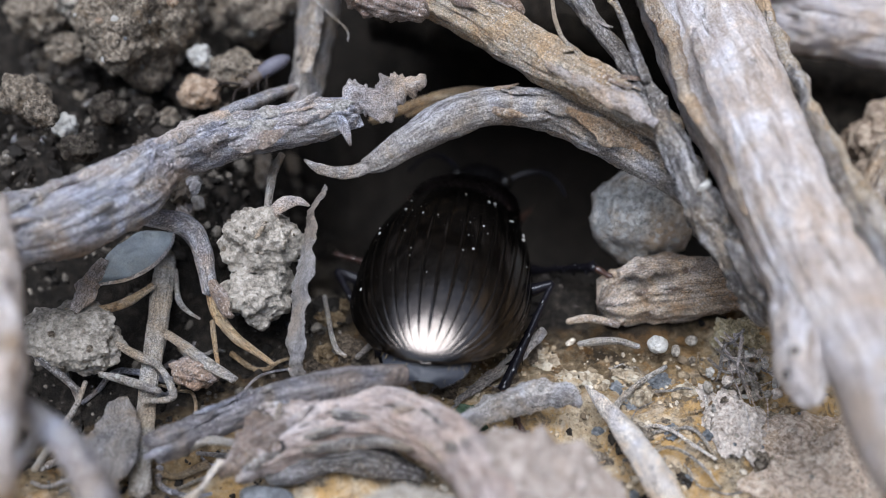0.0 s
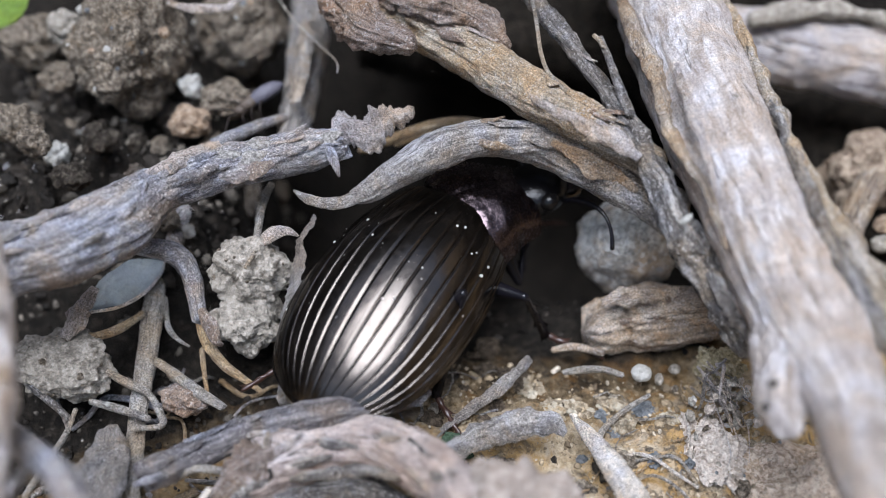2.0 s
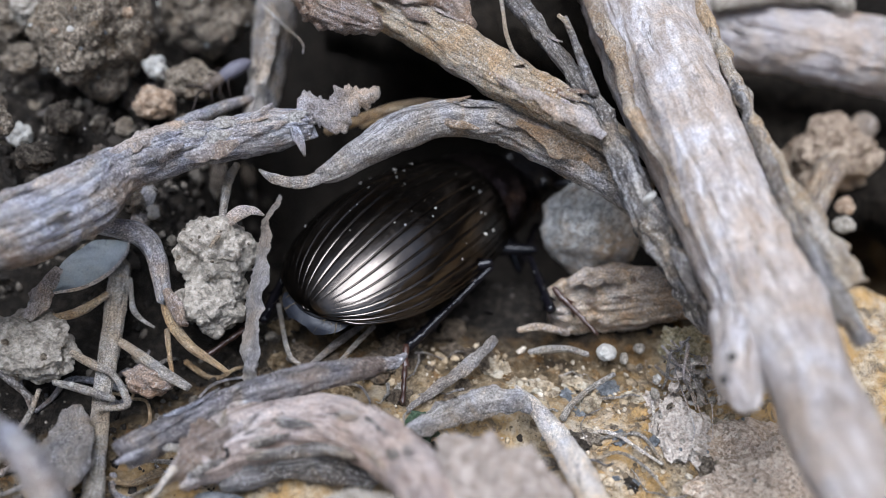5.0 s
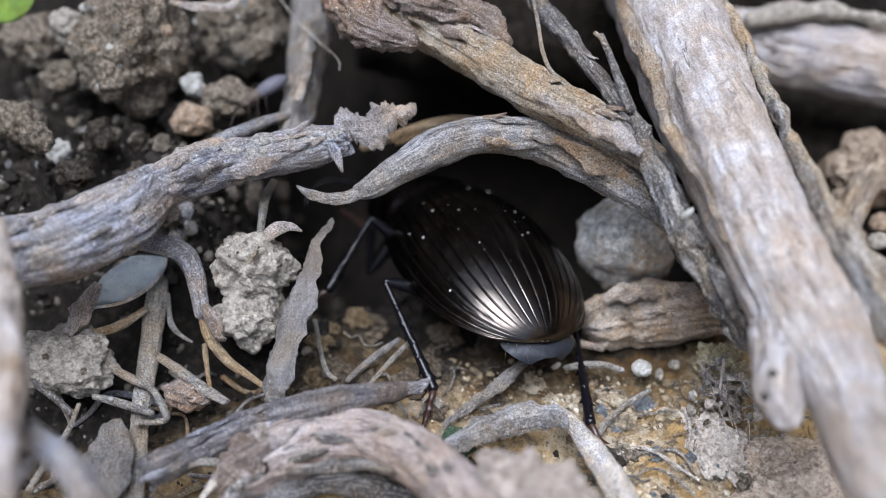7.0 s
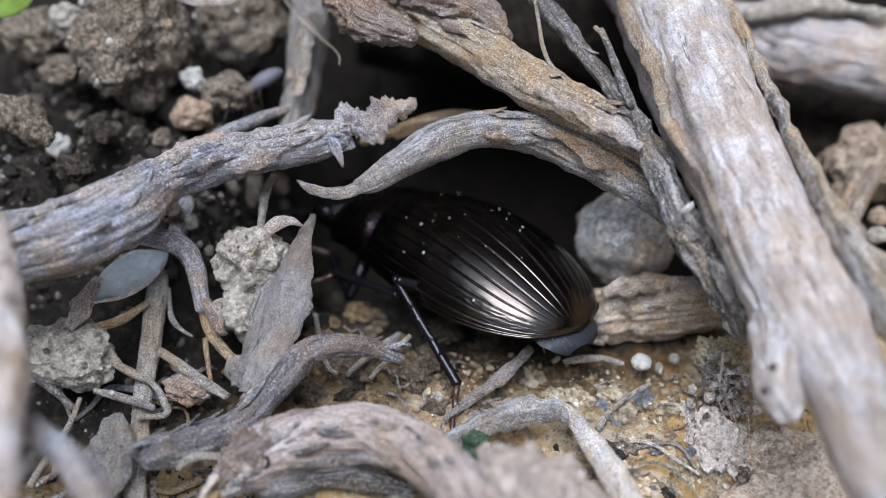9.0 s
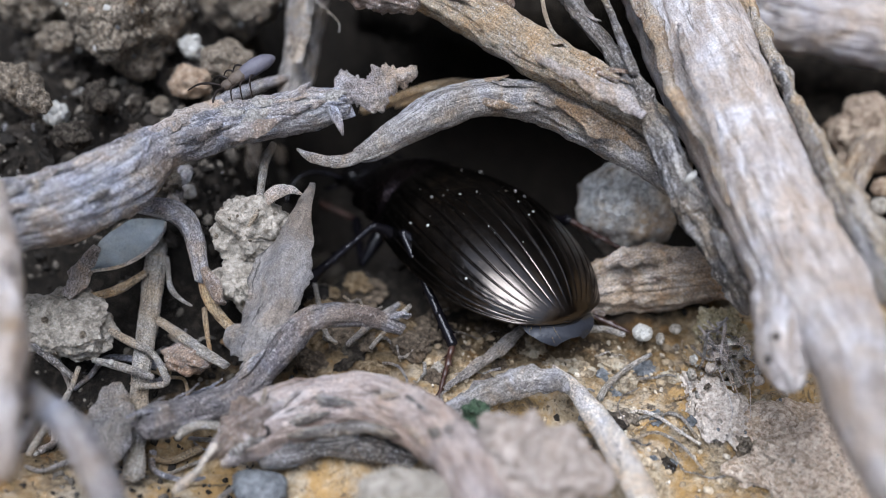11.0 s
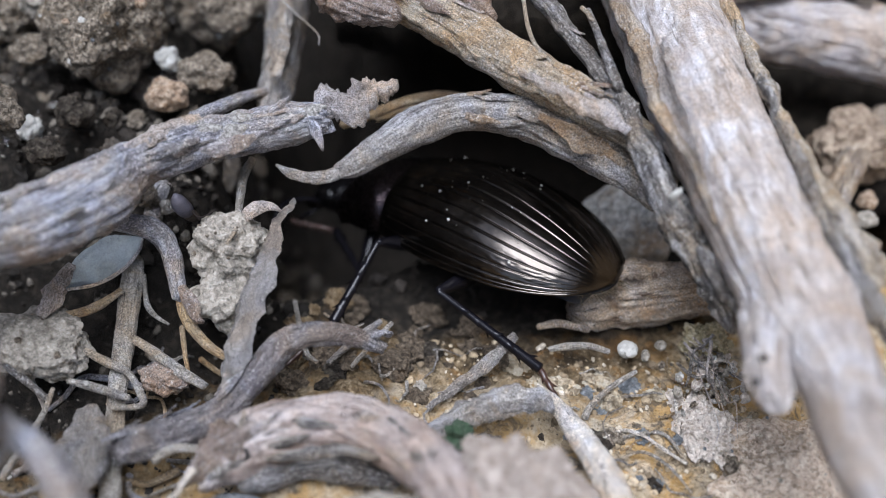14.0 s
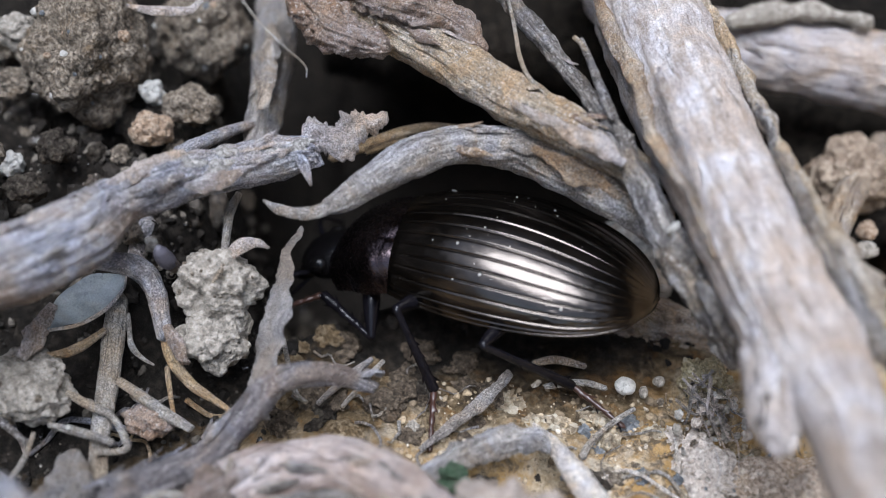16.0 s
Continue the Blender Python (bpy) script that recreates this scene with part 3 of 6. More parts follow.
def build_added_roof():
    """An added roof that keeps light out of the burrow: soil with a ragged lip, on which the farther branches lie."""
    xs, ys = np.linspace(-7, 30, 150), np.linspace(0, 1, 60)
    top, low = [], []
    for x in xs:
        lip = 20.0 - 5.5 * float(smooth_step(5.5, 10.0, x)) + 0.9 * noise.fractal(Vector((x * 0.35, 0, 7)), 0.8, 2.1, 4)
        for u in ys:
            y = lip + 22 * u**1.5
            crumble = 0.5 * noise.fractal(Vector((x * 0.6, y * 0.6, 4)), 0.8, 2.1, 6)
            top.append((x * MM, y * MM, (3.4 - 3.2 * float(smooth_step(10.5, 13.0, x)) + 0.16 * (y - 14) + crumble) * MM))
            low.append((x * MM, (y + 0.3) * MM, (1.6 - 3.2 * float(smooth_step(10.5, 13.0, x)) - 0.05 * (y - 14) + 0.6 * crumble) * MM))
    n, m = len(xs), len(ys)
    faces = [(i * m + j, (i + 1) * m + j, (i + 1) * m + j + 1, i * m + j + 1) for i in range(n - 1) for j in range(m - 1)]
    faces += [tuple(k + n * m for k in f[::-1]) for f in faces]
    faces += [(i * m, n * m + i * m, n * m + (i + 1) * m, (i + 1) * m) for i in range(n - 1)]
    faces += [(j, j + 1, n * m + j + 1, n * m + j) for j in range(m - 1)]
    me = bpy.data.meshes.new("added_soil_roof")
    me.from_pydata(top + low, [], faces)
    me.update()
    tagged(part("added_soil_roof", me, SHADE_SOIL), "added soil roof shading the burrow, its colour blackened for shade", "soil", kind="structure")


build_added_roof()


def grains(name, mat, label, count, where, sizes, seed, lift=0.5):
    """Loose grains on the ground within a rectangle, as one mesh of small chipped stones."""
    rng = np.random.default_rng(seed)
    bm = bmesh.new()
    bmesh.ops.create_icosphere(bm, subdivisions=2, radius=1)
    base = np.array([v.co[:] for v in bm.verts])
    tris = np.array([[v.index for v in f.verts] for f in bm.faces])
    bm.free()
    verts, faces = [], []
    for k in range(count):
        x, y = rng.uniform(where[0], where[1]), rng.uniform(where[2], where[3])
        r = sizes[0] * (sizes[1] / sizes[0]) ** (rng.random() ** 2.2)
        cuts = rng.normal(0, 1, (9, 3))
        cuts /= np.linalg.norm(cuts, axis=1)[:, None]
        facing = np.maximum(base @ cuts.T, 0.05)
        bulge = np.minimum(1.25, (rng.uniform(0.55, 1.0, 9) / facing).min(axis=1)) + 0.1 * np.sin(base @ rng.normal(0, 6.0, 3))
        shape = base * bulge[:, None] * (r * rng.uniform(0.6, 1.15, 3))
        a, b = rng.uniform(0, 6.28, 2)
        ca, sa, cb, sb = math.cos(a), math.sin(a), math.cos(b), math.sin(b)
        shape = shape @ np.array([[ca, -sa, 0], [sa, ca, 0], [0, 0, 1]]) @ np.array([[1, 0, 0], [0, cb, -sb], [0, sb, cb]])
        faces.append(tris + len(verts) * len(base))
        verts.append(shape + (x, y, ground_z(x, y) + r * lift))
    me = bpy.data.meshes.new(name)
    me.from_pydata((np.concatenate(verts) * MM).tolist(), [], np.concatenate(faces).tolist())
    me.update()
    tagged(part(name, me, mat, smooth=False), label, "grains", kind="stuff")


grains("soil_grains", DAMP_GRAIN, "dark damp soil grains and crumbs", 2600, (-20, -4.5, 3.5, 17), (0.06, 0.42), 1)
grains("burrow_grains", SHADED_GRAIN, "damp soil grains in the burrow, coloured darker for its shade", 700, (-6, 13, 6, 20), (0.06, 0.3), 2)
grains("sand_grains", SAND_GRAIN, "sandy orange and grey grains on the floor", 2600, (-0.5, 15, -9, 4.4), (0.03, 0.2), 3, 0.2)
grains("litter_grains", DAMP_GRAIN, "brown crumbs among the straw", 1300, (-18, -5, -9, 5), (0.04, 0.22), 4, 0.2)

# ---- the large sticks ----
twig = thing("twig", (-10.22, 3.74, 6.20), "grey weathered stick with peeling bark and a torn end", "twig")
TWIG_LINE = [(-15.81, -2.59, 5.60, 1.12), (-14.50, -0.55, 5.60, 1.25), (-12.78, 0.31, 5.80, 1.25), (-11.33, 1.72, 6.00, 1.16), (-10.68, 3.11, 6.10, 0.99), (-9.93, 4.11, 6.20, 0.80), (-8.64, 5.08, 6.30, 0.85), (-6.67, 6.15, 6.40, 0.78), (-5.35, 6.80, 6.50, 0.70), (-4.68, 7.02, 6.60, 0.54)]
limb(twig, "limb", TWIG_LINE,
     GREY_WOOD, seed=1, rings=72, per_mm=16, groove=0.2, lump=0.12, jag=0.8)
shed(twig, TWIG_LINE, 22, (GREY_WOOD, TAN_PEEL, GREY_WOOD, ARCH_WOOD), 1)
shed(twig, TWIG_LINE[5:], 16, (GREY_CRUST, TAN_PEEL, GREY_CRUST, GREY_CRUST), 21, length=(0.4, 1.1), width=(0.14, 0.3), reach=0.8, raised=0.35)
flake(twig, "torn_end", [(-5.09, 7.08, 6.80, 0.21), (-4.60, 7.41, 6.90, 0.54), (-3.81, 7.51, 7.10, 0.62), (-3.06, 7.98, 7.30, 0.46), (-2.50, 8.33, 7.40, 0.25), (-2.12, 8.38, 7.50, 0.10)], TAN_PEEL, "pinkish torn splinter end", jag=1.3, curl=0.5, seed=2, rough=0.4, thick=0.25, cols=16, per_mm=22)
flake(twig, "splinter", [(-4.98, 6.59, 6.90, 0.18), (-4.50, 5.70, 6.80, 0.18), (-4.22, 5.17, 6.60, 0.04)], GREY_WOOD, jag=0.4, seed=3, thick=0.12)
flake(twig, "bark_flake", [(-10.61, 3.40, 7.00, 0.12), (-9.92, 4.06, 7.05, 0.30), (-9.17, 4.88, 7.10, 0.34), (-8.65, 5.49, 7.10, 0.26)], TAN_PEEL, "pale peeling bark flake", jag=0.5, seed=4, curl=0.45, thick=0.12, rough=0.12)
flake(twig, "bark_flake", [(-9.77, 3.05, 7.10, 0.08), (-9.03, 3.54, 7.15, 0.18), (-8.32, 4.30, 7.10, 0.12)], GREY_WOOD, jag=0.6, seed=5, curl=0.4, thick=0.1)
flake(twig, "bark_flake", [(-8.11, 3.78, 7.00, 0.08), (-7.47, 4.01, 7.05, 0.31), (-6.78, 4.43, 7.10, 0.28), (-6.34, 5.05, 7.10, 0.08)], GREY_WOOD, jag=0.6, seed=6, curl=0.4, thick=0.1, rough=0.12)
flake(twig, "bark_flake", [(-6.61, 6.05, 7.10, 0.12), (-6.09, 6.49, 7.20, 0.24), (-5.82, 6.91, 7.40, 0.06)], GREY_WOOD, jag=0.5, seed=7, curl=0.3, thick=0.12)
limb(twig, "side_twig", [(-9.45, 7.06, 5.80, 0.30), (-8.84, 8.25, 5.60, 0.28), (-8.08, 9.51, 5.40, 0.22), (-7.60, 10.21, 5.20, 0.16)], GREY_WOOD, seed=12, rings=16)

arch = thing("arched_twig", (0.56, 7.66, 7.20), "grey-brown dry stick bent in an arch over the hollow", "twig")
ARCH_LINE = [(-3.65, 4.65, 6.20, 0.20), (-3.13, 4.76, 6.40, 0.38), (-2.26, 5.49, 6.80, 0.56), (-0.95, 6.68, 7.20, 0.67), (0.57, 7.52, 7.30, 0.67), (2.40, 7.78, 7.20, 0.76), (4.31, 7.41, 6.90, 0.81), (6.02, 6.97, 6.40, 0.81), (7.74, 6.45, 5.80, 0.77)]
limb(arch, "limb", ARCH_LINE,
     ARCH_WOOD, seed=2, rings=64, per_mm=16, groove=0.26, lump=0.1)
shed(arch, ARCH_LINE[3:], 8, (ARCH_WOOD, STRIP_WOOD, ARCH_WOOD, DARK_WOOD), 2)
flake(arch, "curled_tip", [(-5.83, 5.02, 5.80, 0.06), (-5.25, 4.61, 5.90, 0.18), (-4.46, 4.34, 6.00, 0.22), (-3.67, 4.45, 6.20, 0.24), (-3.03, 4.78, 6.50, 0.24)], ARCH_WOOD, "thin curled bark tip", curl=0.6, jag=0.25, seed=3)
flake(arch, "bark_flake", [(3.01, 7.00, 7.90, 0.10), (4.27, 6.66, 7.60, 0.40), (5.32, 6.59, 7.20, 0.36), (6.19, 6.30, 6.80, 0.12)], STRIP_WOOD, jag=0.6, seed=8, curl=0.35, thick=0.12, rough=0.15)

frayed = thing("frayed_branch", (-1.01, 10.54, 9.10), "tan dry branch with frayed crumbling bark over the arch", "branch")
FRAYED_LINE = [(-6.59, 15.12, 9.40, 1.15), (-4.71, 12.85, 9.30, 1.15), (-2.71, 11.69, 9.20, 0.95), (-1.02, 10.62, 9.10, 0.89), (1.07, 9.24, 8.90, 0.84), (3.26, 7.99, 8.60, 0.80), (4.95, 7.34, 8.20, 0.72), (6.62, 6.54, 7.80, 0.55)]
limb(frayed, "limb", FRAYED_LINE,
     TAN_WOOD, seed=3, rings=64, per_mm=16, groove=0.26, lump=0.2, jag=0.5)
shed(frayed, FRAYED_LINE, 13, (TAN_WOOD, TAN_PEEL, BROWN_PEEL), 3)
limb(frayed, "crumbly_bark", [(-6.51, 13.34, 9.80, 0.66), (-5.37, 11.32, 9.90, 0.77), (-4.34, 9.81, 9.90, 0.70), (-3.39, 9.50, 9.80, 0.53), (-2.43, 9.42, 9.60, 0.33)], BROWN_PEEL, "brown crumbling bark", seed=9, rings=56, per_mm=16, groove=0.5, lump=0.3, relief=0.55)
limb(frayed, "crumbly_bark", [(-4.34, 12.12, 10.20, 0.56), (-2.71, 11.51, 10.20, 0.76), (-1.17, 11.27, 10.10, 0.76), (-0.05, 10.95, 9.90, 0.54), (0.91, 10.11, 9.60, 0.25)], BROWN_PEEL, seed=10, rings=56, per_mm=16, groove=0.5, lump=0.3, relief=0.55)
flake(frayed, "bark_flake", [(2.46, 6.96, 9.50, 0.10), (4.09, 6.36, 9.20, 0.33), (5.31, 6.19, 8.80, 0.39), (6.04, 5.87, 8.50, 0.15)], TAN_PEEL, jag=0.5, seed=11, curl=0.4, thick=0.1)
limb(frayed, "fibre", [(1.33, 13.10, 10.40, 0.06), (1.78, 11.35, 10.20, 0.07), (2.19, 9.48, 9.90, 0.08), (2.59, 8.70, 9.60, 0.08), (3.27, 8.04, 9.40, 0.06)], STRAW, seed=13, rings=8, per_mm=6)

gritty = thing("gritty_stem", (5.69, 7.27, 8.60), "thin dark stem crusted with soil grains", "stem")
GRITTY_LINE = [(0.28, 15.17, 10.20, 0.34), (1.65, 12.80, 10.00, 0.32), (3.14, 10.84, 9.60, 0.31), (4.54, 8.84, 9.20, 0.32), (5.69, 7.27, 8.60, 0.39), (6.73, 5.73, 7.80, 0.46), (7.54, 4.55, 7.00, 0.52), (8.48, 3.84, 6.00, 0.63), (9.51, 3.00, 5.00, 0.60), (10.05, 2.58, 4.30, 0.45), (10.42, 2.20, 3.60, 0.18)]
limb(gritty, "limb", GRITTY_LINE,
     DARK_WOOD, seed=4, rings=48, per_mm=20, groove=0.6, lump=0.25, wobble=0.12, relief=0.4)
shed(gritty, GRITTY_LINE, 14, (DARK_WOOD, STALK_WOOD, DARK_WOOD, TAN_PEEL), 5, length=(0.25, 0.9), width=(0.04, 0.12))
limb(gritty, "side_shoot", [(4.17, 9.84, 10.60, 0.10), (4.54, 9.14, 10.30, 0.12), (4.98, 8.18, 9.90, 0.14), (5.55, 7.24, 9.30, 0.18)], DARK_WOOD, seed=14, rings=12, per_mm=14, groove=0.4, lump=0.3)
limb(gritty, "side_shoot", [(3.94, 9.77, 10.70, 0.08), (4.20, 9.61, 10.60, 0.08), (4.35, 9.34, 10.50, 0.06)], TAN_WOOD, seed=15, rings=10)
flake(gritty, "knot", [(7.52, 3.58, 7.60, 0.07), (7.69, 3.59, 7.90, 0.18), (7.85, 3.74, 8.00, 0.07)], WHITE_PEBBLE, "whitish knot", jag=0.8, seed=16, thick=0.2, rough=0.2)
flake(gritty, "bark_flake", [(8.63, 2.73, 6.60, 0.11), (9.38, 2.15, 6.00, 0.37), (10.00, 1.83, 5.40, 0.26), (10.21, 1.48, 5.00, 0.06)], DARK_WOOD, jag=0.8, seed=17, curl=0.4, thick=0.15, rough=0.25)
flake(gritty, "bark_flake", [(9.50, 2.12, 6.30, 0.07), (9.87, 1.84, 6.00, 0.16), (10.07, 1.63, 5.70, 0.06)], TAN_PEEL, "pale torn bark flake", jag=0.6, seed=18, thick=0.1)

pale = thing("pale_branch", (10.25, 3.91, 7.60), "thick pale bleached branch that forks in two", "branch")
PALE_LINE = [(4.69, 21.90, 9.60, 2.19), (6.49, 15.72, 9.20, 2.03), (8.29, 8.75, 8.60, 1.85), (10.25, 3.91, 7.60, 1.71), (11.17, 1.95, 7.00, 1.74), (11.76, 0.30, 6.70, 1.74), (12.20, -1.00, 6.65, 1.42), (12.60, -2.50, 6.65, 1.2), (12.95, -4.30, 6.80, 1.22), (13.45, -6.61, 7.00, 1.2), (14.05, -8.92, 7.00, 1.1)]
limb(pale, "limb", PALE_LINE,
     PALE_WOOD, seed=5, rings=96, per_mm=12, groove=0.11, lump=0.07, relief=0.08)
limb(pale, "prong", [(11.30, 1.60, 6.60, 1.10), (10.98, 0.30, 6.45, 1.0), (10.74, -1.10, 6.35, 0.86), (10.66, -2.10, 6.30, 0.74), (10.74, -2.85, 6.25, 0.54), (10.88, -3.45, 6.20, 0.2)], PALE_WOOD, "short blunt prong", seed=20, rings=48, per_mm=12, groove=0.3, lump=0.25, jag=0.7)
flake(pale, "bark_flake", [(4.34, 15.09, 10.00, 0.09), (5.57, 10.91, 10.00, 0.37), (6.36, 8.28, 9.80, 0.28), (6.84, 6.15, 9.40, 0.23), (8.13, 3.90, 8.90, 0.18), (8.89, 2.26, 8.00, 0.09)], STRIP_WOOD, "brown bark strip", jag=0.4, seed=21, curl=0.4, thick=0.15, rough=0.12)
flake(pale, "bark_flake", [(6.84, 8.91, 10.40, 0.08), (7.25, 6.95, 10.30, 0.19), (7.86, 4.98, 9.90, 0.17), (8.29, 3.27, 9.40, 0.05)], TAN_PEEL, jag=0.5, seed=22, curl=0.3, thick=0.08)

limb(pale, "knot_hole", [(10.15, -2.75, 7.50, 0.11), (10.19, -2.74, 7.45, 0.13)], HOLE, "dark round knot hole", seed=39, rings=14, lump=0.3, ends=0.1)
limb(pale, "knot_hole", [(9.95, -3.44, 7.20, 0.14), (10.04, -3.42, 7.15, 0.11)], HOLE, "dark round knot hole", seed=40, rings=14, lump=0.3, ends=0.1)
strips = thing("bark_strips", (10.80, 8.22, 8.60), "brown fibrous bark strips peeling beside a pale branch", "bark")
flake(strips, "strip", [(8.06, 16.08, 10.20, 0.26), (9.25, 12.18, 10.00, 0.28), (10.23, 8.57, 9.70, 0.26), (11.05, 5.89, 9.30, 0.30), (11.77, 4.08, 8.90, 0.38), (12.77, 2.71, 8.30, 0.48), (14.06, 0.82, 7.60, 0.55)], TAN_WOOD, jag=0.5, seed=24, curl=0.7, thick=0.3, rough=0.16, cols=12, per_mm=14)
flake(strips, "strip", [(9.78, 10.21, 9.80, 0.10), (10.63, 6.70, 9.60, 0.19), (11.35, 4.19, 9.20, 0.24), (12.04, 2.35, 8.70, 0.26), (13.00, 0.68, 8.00, 0.31), (14.31, -0.97, 7.00, 0.37)], DARK_WOOD, jag=0.5, seed=25, curl=0.5, thick=0.3, rough=0.25)
limb(strips, "strand", [(8.22, 15.74, 9.90, 0.16), (9.32, 11.48, 9.70, 0.19), (10.45, 8.16, 9.30, 0.16), (11.64, 4.79, 8.80, 0.15), (12.70, 3.10, 8.20, 0.16), (13.96, 2.44, 7.80, 0.16)], TAN_WOOD, seed=26, rings=14, groove=0.3)
limb(strips, "strand", [(10.88, 6.45, 9.00, 0.10), (11.52, 5.04, 8.60, 0.09), (12.44, 3.75, 8.10, 0.11), (13.73, 0.67, 7.20, 0.14)], STRIP_WOOD, seed=27, rings=12, groove=0.3)

far_branch = thing("far_branch", (13.14, 18.88, 5.50), "pale dry branch lying behind the forked one", "branch")
FAR_BRANCH_LINE = [(9.00, 20.16, 5.50, 1.42), (10.97, 19.51, 5.50, 1.50), (13.17, 19.23, 5.50, 1.54), (16.71, 18.89, 5.50, 1.62), (20.23, 18.39, 5.50, 1.81)]
limb(far_branch, "limb", FAR_BRANCH_LINE, FAR_WOOD, seed=6, rings=64, groove=0.2, per_mm=12)
shed(far_branch, FAR_BRANCH_LINE, 8, (FAR_WOOD, TAN_PEEL), 9, length=(0.8, 2.2))
limb(far_branch, "moss_tuft", [(10.28, 18.13, 7.40, 0.24), (12.17, 19.01, 7.60, 0.39), (14.11, 19.47, 7.60, 0.34), (16.13, 19.05, 7.60, 0.24)], GREY_CLOD, "greyish lichen crust", seed=28, rings=18, lump=0.6, groove=0.6)
lump("rock", (16.07, 15.10, 2.60), (2.0, 1.5, 1.6), BROWN_ROCK, "brown rough stone in the dark beside the bark", "rock", 29, detail=6, rough=0.5, facet=0.25, turn=(15, 0, 20))
lump("rock", (15.47, 13.10, 2.20), (1.1, 0.8, 0.9), BROWN_ROCK, "brown rough stone in the dark beside the bark", "rock", 30, detail=5, rough=0.5, facet=0.2, turn=(0, 30, 70))
lump("pebble", (16.29, 10.83, 2.30), (0.45, 0.35, 0.3), GREY_CLOD, "grey pebble in a gap beside the bark", "pebble", 51, detail=4, rough=0.4)
lump("pebble", (16.32, 11.67, 2.60), (0.35, 0.4, 0.4), PEBBLE, "yellowish pebble in a gap beside the bark", "pebble", 52, detail=4, rough=0.4)
stick("stalk", [(17.73, 17.20, 3.00, 0.59), (15.85, 13.48, 3.00, 0.61), (14.56, 9.86, 3.00, 0.53)], STRIP_WOOD, "brown dead stalk under the bark strips", "stalk", seed=30, rings=24)

stalk = thing("stalk", (-8.32, 16.29, 5.40), "grey brown upright stalk behind the peeling stick", "stalk")
STALK_LINE = [(-9.47, 22.58, 6.00, 0.97), (-8.49, 17.75, 5.70, 0.88), (-7.85, 14.15, 5.30, 0.79), (-7.42, 11.07, 4.80, 0.66), (-7.27, 9.26, 4.40, 0.58)]
limb(stalk, "limb", STALK_LINE, STALK_WOOD, seed=8, rings=48, per_mm=12, groove=0.22)
shed(stalk, STALK_LINE, 8, (STALK_WOOD, ARCH_WOOD), 10)
flake(stalk, "bark_flake", [(-8.09, 15.61, 6.90, 0.14), (-7.43, 12.50, 6.60, 0.32), (-7.08, 9.80, 6.20, 0.18)], ARCH_WOOD, jag=0.5, seed=32, curl=0.4)

foreground_root = root = thing("curved_root", (-2.65, -2.52, 1.51), "pale brown curved root with a knot hole", "root")
ROOT_LINE = [(-5.97, -4.76, 0.75, 0.40), (-5.52, -4.05, 0.84, 0.85), (-4.45, -3.09, 1.04, 0.97), (-3.20, -2.63, 1.32, 0.90), (-1.69, -2.57, 1.70, 0.86), (-0.05, -3.38, 2.26, 0.91), (1.44, -4.83, 2.83, 0.90), (2.51, -6.55, 3.20, 0.86), (3.19, -7.97, 3.20, 0.79)]
limb(root, "limb", ROOT_LINE,
     ROOT_WOOD, seed=7, rings=72, per_mm=14, groove=0.3, lump=0.15, jag=0.9)
shed(root, ROOT_LINE, 16, (ROOT_WOOD, DARK_WOOD, TAN_PEEL), 6)
flake(root, "broken_end", [(-6.49, -5.21, 0.84, 0.10), (-6.01, -4.57, 1.03, 0.36), (-5.50, -4.01, 1.32, 0.74), (-4.86, -3.56, 1.51, 0.62), (-4.59, -3.15, 1.65, 0.19)], BROWN_PEEL, "brown crumbling broken end", jag=0.8, seed=33, curl=0.6, thick=0.3, rough=0.22, cols=16, per_mm=16)
limb(root, "splinter", [(-4.99, -3.56, 1.89, 0.13), (-4.94, -3.38, 2.26, 0.11), (-4.94, -3.23, 2.45, 0.03)], TAN_WOOD, seed=34, rings=10)
flake(root, "bark_flake", [(-4.02, -4.26, 1.46, 0.08), (-3.04, -4.00, 1.60, 0.19), (-1.59, -3.91, 2.07, 0.22), (-0.40, -4.43, 2.54, 0.09)], DARK_WOOD, jag=0.5, seed=35, curl=0.4, thick=0.15)
ring = limb(root, "knot_hole", [(-4.75, -4.20, 1.51, 0.19), (-4.71, -4.15, 1.49, 0.20)], HOLE, "dark round knot hole", seed=36, rings=20, lump=0.2, ends=0.1)
limb(root, "knot_hole", [(-5.34, -3.33, 1.58, 0.13), (-5.30, -3.33, 1.53, 0.14)], HOLE, "dark round knot hole", seed=41, rings=16, lump=0.2, ends=0.1)
stick("root_underside", [(-4.89, -4.39, 0.24, 0.30), (-3.18, -3.62, 0.28, 0.45), (-1.54, -3.28, 0.32, 0.42), (0.04, -3.57, 0.36, 0.29)], DARK_WOOD, "dark decayed root fragment under the pale root", "root", seed=37, rings=28, groove=0.5, lump=0.5, per_mm=14)

stub = thing("broken_stub", (7.52, 6.39, 0.80), "short broken brown twig stub with a rough end", "twig")
STUB_LINE = [(5.45, 5.86, 0.20, 0.83), (5.97, 6.17, 0.25, 1.10), (6.71, 6.59, 0.30, 1.19), (7.76, 6.62, 0.60, 1.10), (9.21, 6.68, 1.00, 1.00), (10.67, 7.14, 1.30, 0.96)]
limb(stub, "limb", STUB_LINE, STUB_WOOD, seed=9, rings=64, groove=0.4, jag=0.5, per_mm=20, lump=0.2)
shed(stub, STUB_LINE, 12, (STUB_WOOD, BROWN_PEEL), 8, length=(0.4, 1.2))
